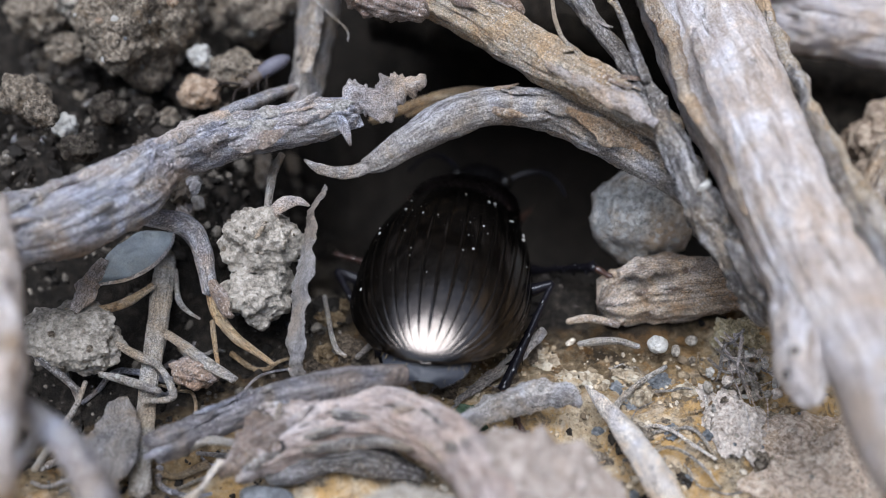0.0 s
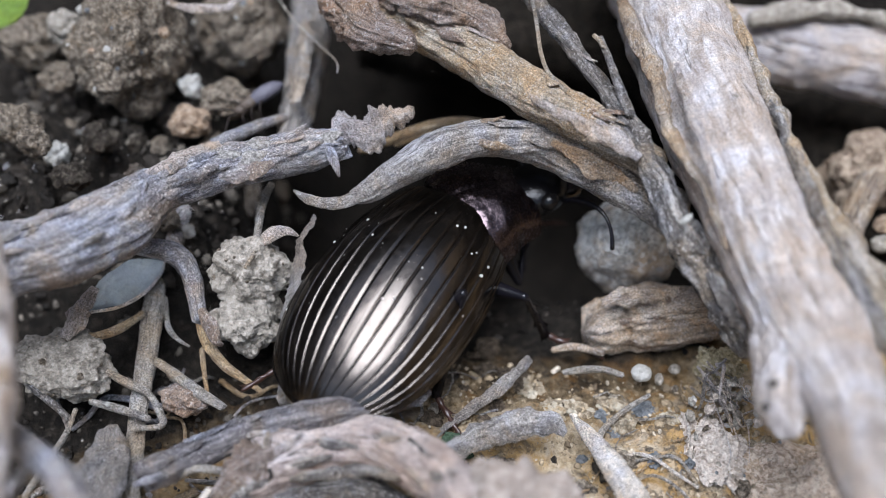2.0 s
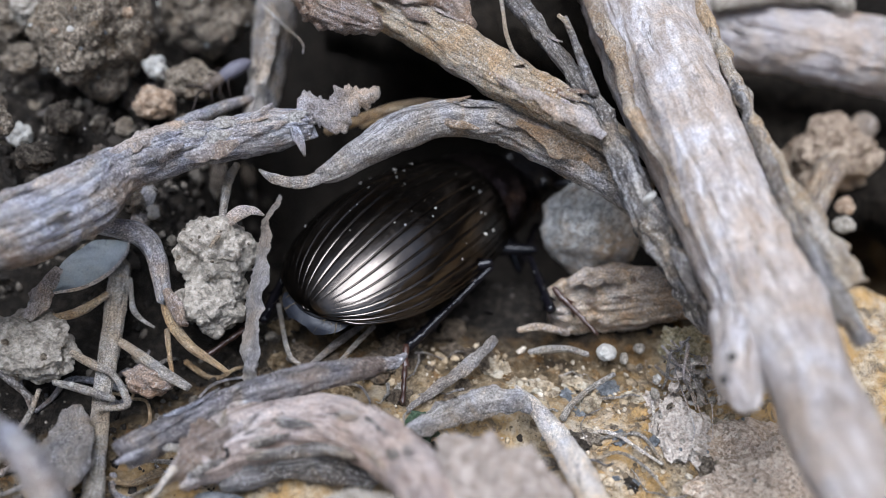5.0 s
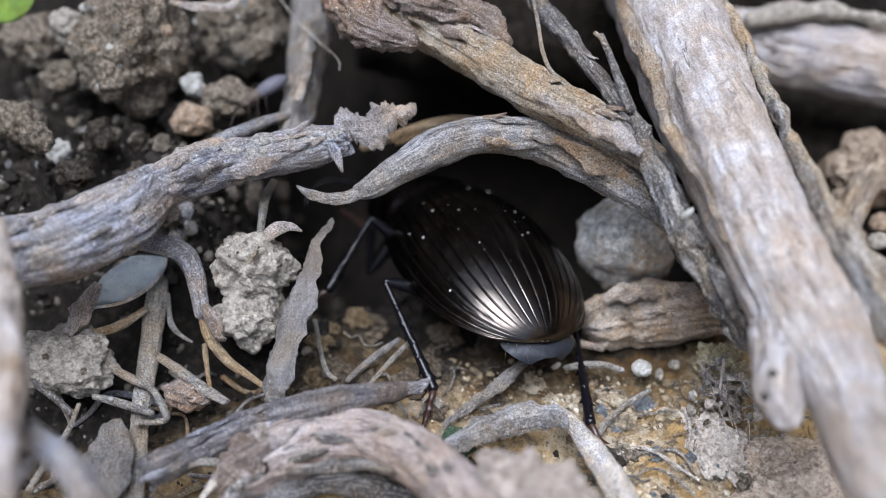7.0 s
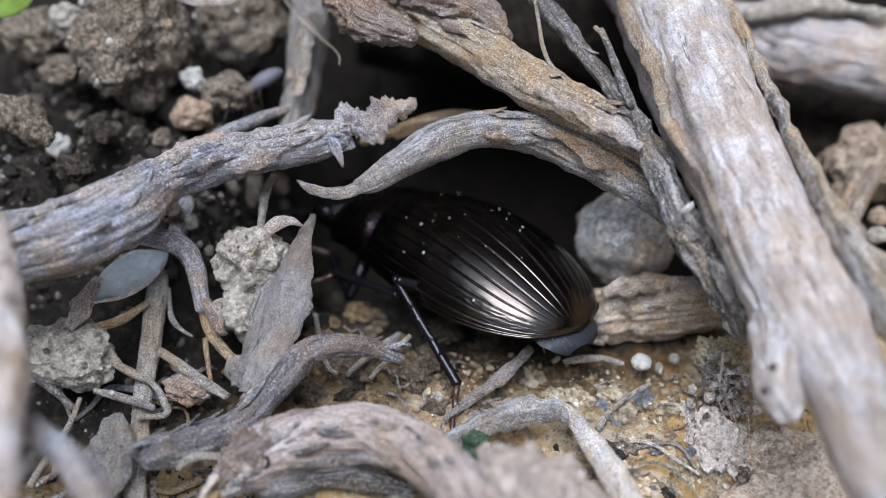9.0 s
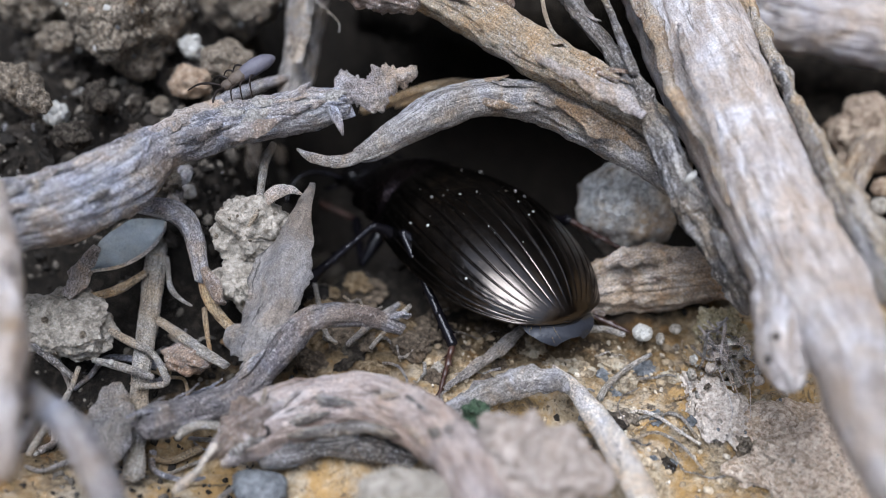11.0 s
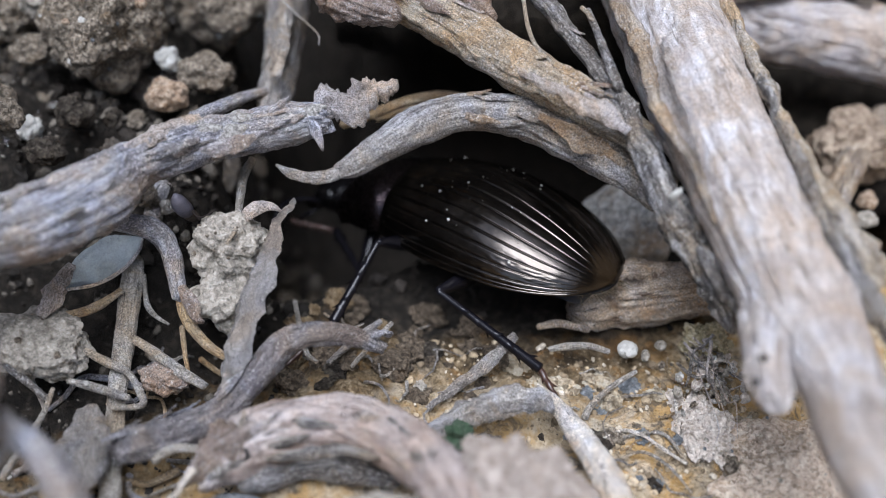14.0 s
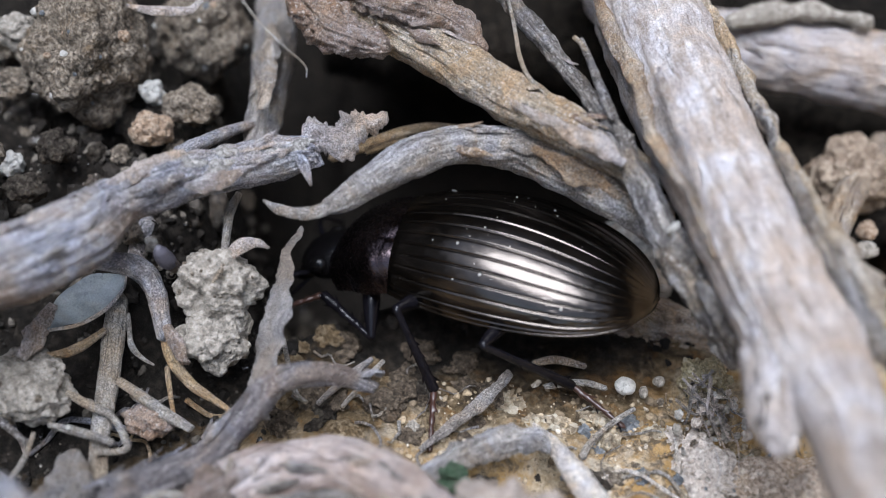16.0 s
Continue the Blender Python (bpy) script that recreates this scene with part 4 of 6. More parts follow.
flake(stub, "bark_flake", [(5.66, 5.57, 2.00, 0.17), (6.90, 6.12, 2.10, 0.38), (8.39, 6.64, 2.00, 0.21)], STUB_WOOD, jag=0.7, seed=38, curl=0.4, thick=0.15, rough=0.2)

# ---- stones and clods ----
grey_stone = lump("grey_stone", (6.45, 9.39, 1.70), (2.0, 1.6, 2.1), STONE, "pale grey rounded stone beside the stub", "stone", 3, rough=0.28, detail=5)
big_clod = lump("clod", (-14.43, 11.24, 6.60), (2.1, 2.3, 2.5), CLOD, "large grey-brown gritty soil clod", "clod", 5, detail=6, rough=0.55, turn=(20, 10, 30))
second_clod = lump("clod", (-10.87, 15.36, 6.00), (1.8, 1.7, 1.8), CLOD, "grey-brown gritty soil clod beside the stalk", "clod", 6, detail=6, rough=0.5, turn=(0, 20, 80))
lump("clod", (-19.32, 12.88, 5.60), (1.2, 1.2, 1.0), CLOD, "small grey-brown soil clod among grains", "clod", 8, detail=5, rough=0.5)
lump("clod", (-17.17, 11.92, 7.00), (0.7, 0.65, 0.7), GREY_CLOD, "pale crumbly lump on dark soil", "clod", 9, detail=5, rough=0.5)
lump("clod", (-17.55, 7.29, 5.40), (0.9, 0.8, 0.8), CLOD, "small grey-brown soil clod among grains", "clod", 10, detail=5, rough=0.5)
lump("clod", (-10.24, 10.88, 5.20), (1.1, 0.9, 0.7), CLOD, "small grey-brown soil clod among grains", "clod", 11, detail=5, rough=0.5)
lump("clod", (-17.19, 10.71, 5.40), (0.8, 0.7, 0.6), CLOD, "small grey-brown soil clod among grains", "clod", 12, detail=5, rough=0.5)
lump("clod", (-16.04, 5.87, 5.80), (0.55, 0.5, 0.6), CLOD, "small grey-brown soil clod among grains", "clod", 13, detail=4, rough=0.5)
lump("clod", (-14.33, 7.61, 5.00), (0.7, 0.6, 0.6), SOIL, "dark damp soil crumb among grains", "clod", 14, detail=4, rough=0.6)
lump("clod", (-14.45, 5.15, 5.00), (0.7, 0.6, 0.5), SOIL, "dark damp soil crumb among grains", "clod", 15, detail=4, rough=0.6)
lump("pebble", (-11.36, 9.54, 4.90), (0.82, 0.68, 0.65), PEBBLE, "orange brown smooth pebble below a clod", "pebble", 16, detail=5, rough=0.4)
lump("pebble", (-11.72, 10.97, 5.60), (0.44, 0.37, 0.49), WHITE_PEBBLE, "whitish pebble stuck to a clod", "pebble", 17, detail=5, rough=0.65)
lump("pebble", (-19.66, 12.87, 4.40), (0.31, 0.28, 0.30), PEBBLE, "small tan pebble on dark soil", "pebble", 18, detail=3, rough=0.2)
lump("pebble", (-16.24, 7.61, 3.90), (0.46, 0.40, 0.49), WHITE_PEBBLE, "whitish pebble on dark soil", "pebble", 19, detail=5, rough=0.6)
lump("pebble", (-15.00, 9.03, 4.10), (0.33, 0.27, 0.33), PEBBLE, "small tan pebble on dark soil", "pebble", 20, detail=3, rough=0.3)
lump("pebble", (-12.10, 9.95, 8.60), (0.22, 0.2, 0.25), PEBBLE, "small tan pebble set in a clod", "pebble", 21, detail=3, rough=0.3)
lump("pebble", (7.36, 4.02, 0.15), (0.38, 0.36, 0.28), WHITE_PEBBLE, "white oval pebble on sandy soil", "pebble", 22, detail=4, rough=0.15)
lump("pebble", (8.05, 3.93, 0.05), (0.16, 0.27, 0.18), GREY_CLOD, "small pale grey pebble on sandy soil", "pebble", 23, detail=4, rough=0.2)
lump("pebble", (8.59, 4.48, 0.15), (0.22, 0.2, 0.2), GREY_CLOD, "small grey pebble beside a stub", "pebble", 24, detail=3, rough=0.3)
lump("pebble", (-10.88, -1.83, 0.90), (0.09, 0.09, 0.09), WHITE_PEBBLE, "tiny white grain on a straw", "pebble", 53, detail=3, rough=0.1)
straw_clod = lump("crumbly_clod", (-7.26, 3.61, 3.00), (1.35, 1.1, 1.3), GREY_CLOD, "pale grey crumbly clod among straw", "clod", 7, detail=6, rough=0.5, freq=1.1)
lump("crumbly_clod", (-7.24, 2.57, 1.40), (1.2, 1.1, 1.1), GREY_CLOD, "pale grey crumbly clod among straw", "clod", 41, detail=5, rough=0.6)
litter_clod = lump("crumbly_clod", (-13.29, -0.21, 0.60), (1.7, 1.3, 1.0), GREY_CLOD, "pale grey crumbly clod among straw", "clod", 42, detail=6, rough=0.45, freq=1.2)
crust = lump("crumbly_clod", (10.15, 1.25, -0.35), (0.95, 1.5, 0.5), PALE_CRUST, "pale grey earthy crust on sandy soil", "clod", 43, detail=6, rough=0.75, freq=1.5, turn=(0, 0, 25))
lump("clod", (10.30, 4.92, 0.10), (0.85, 0.8, 0.65), YELLOW_CLOD, "yellowish grey clod under a stem", "clod", 44, detail=6, rough=0.7, freq=1.3)
red_ground = lump("reddish_clod", (13.64, -0.37, -0.75), (3.2, 2.3, 1.35), RED_CLOD, "reddish brown gritty clod on sandy soil", "clod", 45, detail=6, rough=0.6, freq=1.3)
lump("rock", (3.85, -5.20, 3.00), (1.95, 1.6, 1.6), ROCK, "pale brown rough rock beside the curved root", "rock", 46, detail=6, rough=0.65, facet=0.25, turn=(0, 0, -14))
lump("rock", (0.45, -6.75, 2.70), (1.45, 0.75, 0.9), GREY_CLOD, "pale grey rough stone under the curved root", "rock", 47, detail=5, rough=0.4)
lump("pebble", (-4.74, -5.16, -0.20), (0.95, 0.6, 0.5), GREY_STONE, "dark grey flat pebble on sandy soil", "pebble", 48, detail=4, rough=0.25)
lump("clod", (-8.83, -0.25, -0.20), (0.8, 0.5, 0.5), BROWN_PEEL, "brown crumb of rotten bark among straw", "clod", 49, detail=5, rough=0.6)
moss = lump("mossy_crumb", (1.71, -1.42, 0.70), (0.6, 0.5, 0.45), MOSS, "dark green mossy crumb beside a bark strip", "moss", 50, detail=5, rough=0.7)

grit_rng = np.random.default_rng(5)


def studded(ob, count, sizes, mats):
    """Small stones bedded in the skin of a clod."""
    spots = [v for v in ob.data.vertices if (ob.matrix_basis.to_3x3() @ v.normal).normalized().dot(Vector((0, -0.55, 0.83))) > 0.25]
    for k in range(count):
        v = spots[int(grit_rng.integers(len(spots)))]
        r = sizes[0] * (sizes[1] / sizes[0]) ** (grit_rng.random() ** 2)
        stone = part("grit_stone", lump_mesh("grit_stone", (r, r * grit_rng.uniform(0.6, 1), r * 0.8), 400 + k, rough=0.35, detail=2), mats[k % len(mats)], ob)
        stone.matrix_basis = Matrix.Translation(v.co) @ pose(0, 0, 0, *grit_rng.uniform(0, 360, 3))


for ob in (big_clod, second_clod):
    studded(ob, 26, (0.06, 0.26), (PEBBLE, WHITE_PEBBLE, CLOD, GREY_STONE))
for ob in (red_ground, crust):
    studded(ob, 22, (0.04, 0.13), (GREY_CLOD, GREY_STONE, SANDSTONE, PALE_CRUST))
for ob in (straw_clod, litter_clod):
    studded(ob, 18, (0.06, 0.22), (GREY_CLOD, CLOD))

clod_rng = np.random.default_rng(12)
for k in range(22):
    x, y = clod_rng.uniform(-19, -5.5), clod_rng.uniform(5.5, 15.5)
    r = 0.35 + 0.55 * clod_rng.random() ** 1.5
    crumb = lump("clod", (x, y, ground_z(x, y) + 0.3 * r), (r, r * clod_rng.uniform(0.7, 1), r * clod_rng.uniform(0.6, 0.9)), SOIL if k % 3 else CLOD, "small rough soil clod among dark grains", "clod", 60 + k, detail=4, rough=0.75, freq=1.3, turn=tuple(clod_rng.uniform(0, 180, 3)))

for k in range(60):
    x, y = clod_rng.uniform(-19, -6.5), clod_rng.uniform(4.5, 13.0)
    r = 0.22 + 0.6 * clod_rng.random() ** 1.8
    lump("clod", (x, y, ground_z(x, y) + 0.35 * r), (r, r * clod_rng.uniform(0.65, 1), r * clod_rng.uniform(0.6, 0.95)), (WET_CLOD, WET_CLOD, SOIL, WET_CLOD, CLOD)[k % 5], "wet dark brown soil clod with glinting grains", "clod", 500 + k, detail=4, rough=0.8, freq=1.4, turn=tuple(clod_rng.uniform(0, 180, 3)))

# ---- loose dry litter beside the hollow ----
leaflet = thing("leaflet", (-11.98, 3.21, 1.80), "bleached translucent grey leaflet among straw", "leaf")
flake(leaflet, "blade", [(-12.83, 1.68, 1.60, 0.06), (-12.52, 2.57, 1.70, 0.55), (-11.93, 3.38, 1.80, 0.70), (-11.36, 3.97, 1.90, 0.51), (-10.95, 4.41, 2.00, 0.06)], LEAFLET, jag=0.08, seed=51, normal=(0.1, -0.75, 0.66), curl=-0.35, thick=0.05, cols=10, per_mm=14)
limb(leaflet, "rim", [(-12.64, 1.39, 1.90, 0.05), (-11.65, 1.74, 2.05, 0.07), (-11.01, 2.59, 2.10, 0.07), (-10.79, 3.66, 2.10, 0.06), (-10.90, 4.30, 2.10, 0.04)], SPLINTER, seed=52, rings=8)
stick("straw", [(-11.46, 5.39, 1.60, 0.35), (-11.12, 3.48, 1.00, 0.39), (-10.72, 1.30, 0.20, 0.38), (-10.22, -1.08, -0.20, 0.34), (-9.51, -3.62, -0.40, 0.37), (-8.96, -5.34, -0.50, 0.37)], STRAW, "flattened grey dry straw lying in the litter", "straw", seed=53, rings=24, flat=0.6, per_mm=10)
stick("hooked_stem", [(-11.94, 2.48, 4.60, 0.28), (-10.90, 2.95, 4.00, 0.35), (-10.03, 3.47, 3.40, 0.39), (-9.43, 3.23, 2.80, 0.37), (-9.06, 2.57, 2.20, 0.31), (-8.77, 1.94, 1.70, 0.25)], GREY_WOOD, "grey hooked dry stem among straw", "stem", seed=54, rings=28, per_mm=12)
stick("stem", [(-10.55, 6.24, 3.20, 0.31), (-10.77, 5.71, 2.60, 0.39), (-10.73, 4.73, 2.00, 0.35)], GREY_WOOD, "grey dead stem under the peeling stick", "stem", seed=55, rings=20)
stick("root_fibre", [(-8.90, 2.18, 1.60, 0.17), (-8.37, 1.45, 1.10, 0.21), (-7.52, 0.85, 0.70, 0.18), (-6.73, 0.59, 0.40, 0.14), (-6.04, 0.32, 0.20, 0.08)], FIBRE, "tan curved root fibre among straw", "root", seed=56, rings=14)
stick("root_fibre", [(-8.68, 1.60, 0.60, 0.10), (-8.40, 0.88, 0.20, 0.10), (-8.01, 0.01, 0.00, 0.08)], FIBRE, "tan curved root fibre among straw", "root", seed=57, rings=10)
stick("root_fibre", [(-10.61, 3.36, 1.20, 0.06), (-10.15, 2.20, 0.90, 0.11), (-9.70, 1.83, 0.70, 0.08), (-9.16, 1.62, 0.60, 0.04)], STRAW, "pale curved root fibre among straw", "root", seed=58, rings=10)
peel("bark_shred", [(-8.67, 2.03, 2.20, 0.16), (-8.16, 1.45, 2.00, 0.28), (-7.87, 1.08, 1.70, 0.18), (-7.65, 1.13, 1.50, 0.06)], BROWN_PEEL, "pinkish brown curled bark shred", "bark", seed=59, curl=0.6)
stick("straw", [(-10.12, 0.76, 0.50, 0.16), (-9.17, 0.30, 0.40, 0.20), (-8.19, -0.16, 0.20, 0.22), (-7.25, -0.54, 0.10, 0.16)], STRAW, "short grey straw in the litter", "straw", seed=60, rings=16, jag=0.5, flat=0.7)
stick("straw", [(-11.72, -1.52, 0.50, 0.10), (-10.79, -1.55, 0.40, 0.16), (-9.51, -1.71, 0.30, 0.12)], STRAW, "short grey straw in the litter", "straw", seed=61, rings=14, jag=0.4)
stick("straw", [(-14.41, -1.19, 0.80, 0.10), (-13.38, -1.57, 0.40, 0.14), (-12.21, -2.14, 0.10, 0.10)], DARK_WOOD, "thin dark straw in the litter", "straw", seed=62, rings=12)
stick("straw", [(-13.73, 0.56, 1.20, 0.08), (-12.52, 0.97, 1.10, 0.14), (-11.76, 1.51, 1.10, 0.17), (-11.18, 2.46, 1.10, 0.13)], FIBRE, "thin tan straw in the litter", "straw", seed=63, rings=12)
stick("straw", [(-11.62, -0.16, 0.60, 0.12), (-10.71, -0.40, 0.40, 0.16), (-9.90, -0.65, 0.30, 0.12), (-9.17, -1.45, 0.20, 0.14), (-9.06, -1.88, 0.20, 0.12), (-9.96, -2.18, 0.20, 0.10)], STRAW, "bent grey straw in the litter", "straw", seed=64, rings=12)
stick("straw", [(-12.16, -1.78, 0.30, 0.08), (-12.20, -2.71, 0.00, 0.10), (-12.40, -3.60, -0.20, 0.12), (-12.59, -5.26, -0.30, 0.11)], STRAW, "thin grey straw in the litter", "straw", seed=65, rings=12)
peel("bark_shred", [(-13.24, 0.24, 1.60, 0.20), (-12.99, 0.87, 1.90, 0.35), (-12.82, 1.64, 2.20, 0.31), (-12.71, 2.11, 2.50, 0.12)], TAN_PEEL, "pale frayed bark shred among straw", "bark", seed=66, jag=0.8, curl=0.4, rough=0.3, thick=0.15)
peel("bark_plate", [(-10.49, -2.51, 0.60, 0.27), (-10.26, -3.44, 0.40, 0.76), (-10.13, -4.55, 0.30, 0.82), (-9.93, -5.83, 0.20, 0.73)], STALK_WOOD, "grey-brown fibrous bark plate in the litter", "bark", seed=67, jag=0.4, curl=0.25, thick=0.3, rough=0.25, cols=12)
stick("curled_twig", [(-7.70, -4.37, 0.60, 0.11), (-7.50, -4.16, 0.80, 0.15), (-7.05, -3.92, 0.90, 0.15), (-6.35, -3.83, 0.90, 0.13), (-5.90, -3.78, 0.80, 0.11)], STRAW, "small grey curled twig in the litter", "twig", seed=68, rings=12)


def near_stem(at, points, seed, rings):
    ob = thing("grey_twig", at, "blurred grey stem close to the lens", "stem", "grey stems close to the lens")
    limb(ob, "limb", points, GREY_WOOD, seed=seed, rings=rings)
    shed(ob, points, 4, (GREY_WOOD, ARCH_WOOD), seed, length=(0.4, 0.9), width=(0.05, 0.1))


stick("root_fibre", [(-6.10, -5.10, 1.60, 0.13), (-6.41, -5.41, 1.20, 0.16), (-6.62, -5.64, 0.80, 0.11), (-7.03, -5.85, 0.30, 0.15), (-7.34, -6.03, -0.00, 0.08)], SPLINTER, "pale knobbly rootlet below the curved root", "root", seed=94, rings=14, lump=0.5, wobble=0.4, per_mm=14)
NEAR_LINE = [(-13.35, -2.08, 8.40, 0.38), (-11.91, -4.67, 8.20, 0.49), (-10.97, -6.59, 8.00, 0.53), (-10.39, -7.78, 7.80, 0.54), (-10.04, -8.95, 7.60, 0.44), (-9.18, -11.19, 7.40, 0.47)]
near_stalk = thing("pale_twig", (-10.97, -6.59, 8.00), "pale dry stalk close to the lens", "stalk")
limb(near_stalk, "limb", NEAR_LINE, PALE_WOOD, seed=69, rings=32)
limb(near_stalk, "knot", [(-10.75, -7.3, 8.2, 0.2), (-10.35, -7.35, 8.35, 0.3), (-10.1, -7.4, 8.4, 0.12)], STUB_WOOD, "brown swollen knot", seed=93, rings=16)
shed(near_stalk, NEAR_LINE, 5, (PALE_WOOD, TAN_PEEL), 12, length=(0.5, 1.2))
near_stem((-8.80, -8.52, 6.00), [(-11.21, -7.35, 6.00, 0.35), (-9.99, -7.85, 6.00, 0.41), (-8.80, -8.52, 6.00, 0.46), (-7.62, -9.64, 6.00, 0.48), (-6.73, -10.73, 6.00, 0.46)], 70, 28)
near_stem((-10.48, -8.11, 4.60), [(-10.29, -7.02, 4.60, 0.16), (-10.48, -8.11, 4.60, 0.19), (-10.59, -9.32, 4.60, 0.19)], 71, 20)
peel("leaf_tip", [(-12.63, 11.81, 8.80, 0.07), (-11.53, 11.61, 8.80, 0.20), (-10.37, 11.89, 8.80, 0.18), (-10.05, 12.72, 8.80, 0.11)], TAN_PEEL, "dry tan leaf edge above a clod", "leaf", seed=72, curl=0.3)
peel("green_leaf", [(-15.75, 2.76, 13.00, 0.71), (-14.78, 3.07, 13.00, 0.71), (-14.23, 3.50, 13.00, 0.54), (-14.52, 5.40, 13.00, 0.15)], GREEN, "fresh green leaf close to the lens", "leaf", seed=73, jag=0.05, curl=0.2)
stick("root_fibre", [(-4.34, 8.96, 5.00, 0.20), (-3.35, 9.55, 5.20, 0.20), (-2.40, 10.55, 5.20, 0.20), (-1.20, 11.65, 5.00, 0.18), (-0.12, 12.37, 4.60, 0.16)], FIBRE, "yellowish root fibre behind the arch", "root", seed=74, rings=14)
stick("root_fibre", [(-3.40, 11.09, 4.00, 0.18), (-2.15, 11.98, 4.00, 0.19), (-1.94, 12.20, 3.60, 0.14)], FIBRE, "yellowish root fibre behind the arch", "root", seed=75, rings=12)
stick("thin_fibre", [(-9.15, 14.76, 8.00, 0.05), (-8.00, 13.10, 8.00, 0.05), (-6.78, 11.91, 7.80, 0.05), (-5.70, 10.97, 7.60, 0.04), (-5.51, 10.34, 7.50, 0.03)], STRAW, "fine pale plant fibre", "fibre", seed=76, rings=6, per_mm=5)
stick("bent_straw", [(-7.24, 6.72, 4.60, 0.13), (-7.35, 5.89, 4.40, 0.17), (-7.06, 4.25, 4.40, 0.14), (-6.92, 3.22, 4.20, 0.10), (-7.00, 2.42, 4.20, 0.06)], STRAW, "pale curved stem over a crumbly clod", "stem", seed=77, rings=12)
peel("leaf_curl", [(-6.76, 3.78, 4.30, 0.20), (-6.38, 3.98, 4.60, 0.28), (-5.84, 3.94, 4.80, 0.16), (-5.37, 3.66, 4.90, 0.04)], TAN_PEEL, "pale hooked dry leaf on a crumbly clod", "leaf", seed=78, curl=0.5, jag=0.2)
stick("root_fibre", [(4.52, 3.44, 0.20, 0.10), (5.23, 3.72, 0.20, 0.15), (5.96, 3.97, 0.10, 0.13), (6.71, 3.92, 0.00, 0.10)], STRAW, "pale rootlet on sandy soil beside the stub", "root", seed=79, rings=12)
stick("root_fibre", [(6.00, 0.77, -0.20, 0.14), (6.25, 1.40, -0.10, 0.12), (6.92, 2.27, 0.00, 0.10), (7.72, 3.13, 0.00, 0.08)], STRAW, "pale rootlet on sandy soil", "root", seed=80, rings=10)
stick("root_fibre", [(6.85, -0.15, -0.30, 0.06), (7.81, 0.34, -0.20, 0.07), (8.79, 0.53, -0.20, 0.07), (9.59, -0.50, -0.30, 0.06)], STRAW, "pale rootlet on sandy soil", "root", seed=81, rings=8)
stick("root_fibre", [(9.26, 2.59, -0.00, 0.06), (9.42, 1.62, -0.10, 0.06), (9.35, 0.64, -0.20, 0.04)], STRAW, "pale rootlet on sandy soil", "root", seed=82, rings=8)
stick("root_fibre", [(-5.09, 3.86, 0.40, 0.09), (-4.19, 1.72, 0.20, 0.10), (-3.66, 1.29, 0.10, 0.08)], STRAW, "pale rootlet on dark soil", "root", seed=83, rings=8)
stick("root_fibre", [(-2.42, 1.40, 0.00, 0.08), (-1.90, 2.47, 0.20, 0.10), (-1.35, 3.54, 0.30, 0.09)], STRAW, "pale rootlet on dark soil", "root", seed=84, rings=8)
stick("root_fibre", [(4.01, 4.59, 0.10, 0.11), (4.83, 4.83, 0.20, 0.15), (5.92, 4.89, 0.00, 0.11)], STUB_WOOD, "brown root fibre beside the stub", "root", seed=85, rings=14)
peel("bark_strip", [(0.55, 0.00, 0.00, 0.10), (1.48, 1.22, 0.10, 0.20), (2.44, 2.36, 0.30, 0.25), (3.22, 3.66, 0.40, 0.17)], STALK_WOOD, "grey-brown thin bark strip on the soil", "bark", seed=86, curl=0.3, jag=0.3, rough=0.25)
peel("bark_strip", [(0.69, -1.89, 0.80, 0.19), (1.81, -1.04, 1.00, 0.46), (3.06, -0.25, 1.20, 0.54), (4.21, -0.02, 1.20, 0.39), (4.83, -0.19, 1.00, 0.12)], ARCH_WOOD, "grey fibrous bark strip on sandy soil", "bark", seed=87, curl=0.5, jag=0.4, rough=0.2, thick=0.15, cols=10)
tuft = thing("root_tuft", (10.17, 3.06, 0.60), "pale gritty tuft of rootlets on sandy soil", "root")
tuft_rng = np.random.default_rng(77)
for k in range(14):
    base = Vector((9.95, 3.9, 0.85)) + Vector(tuft_rng.normal(0, 0.38, 3))
    tip = Vector((10.65, 2.0, 0.15)) + Vector((tuft_rng.normal(0, 0.75), tuft_rng.normal(0, 0.7), tuft_rng.uniform(0, 0.3)))
    mids = [base.lerp(tip, u) + Vector(tuft_rng.normal(0, 0.22, 3)) + Vector((0, 0, 0.35 * math.sin(u * 3.1))) for u in (0.3, 0.6, 0.8)]
    r = tuft_rng.uniform(0.02, 0.065)
    limb(tuft, "rootlet", [(*base, r), *[(*p, r * 0.9) for p in mids], (*tip, r * 0.4)], (STALK_WOOD, FAR_WOOD, TAN_PEEL, SPLINTER)[k % 4], seed=90 + k, rings=8, per_mm=10, groove=0.4, lump=0.5, wobble=1.2)
for k in range(64):
    r = tuft_rng.uniform(0.05, 0.22)
    bit = part("soil_crumb", lump_mesh("soil_crumb", (r, r * 0.8, r * 0.7), 600 + k, rough=0.8, detail=3), (PALE_CRUST, GREY_CLOD, CLOD, STONE)[k % 4], tuft)
    spot = Vector((10.2, 3.1, 0.45)) + Vector((tuft_rng.normal(0, 0.55), tuft_rng.normal(0, 0.8), tuft_rng.uniform(-0.5, 0.25)))
    bit.matrix_basis = Matrix.Translation(mm(spot) - tuft.location) @ pose(0, 0, 0, *tuft_rng.uniform(0, 360, 3))

litter_rng = np.random.default_rng(31)


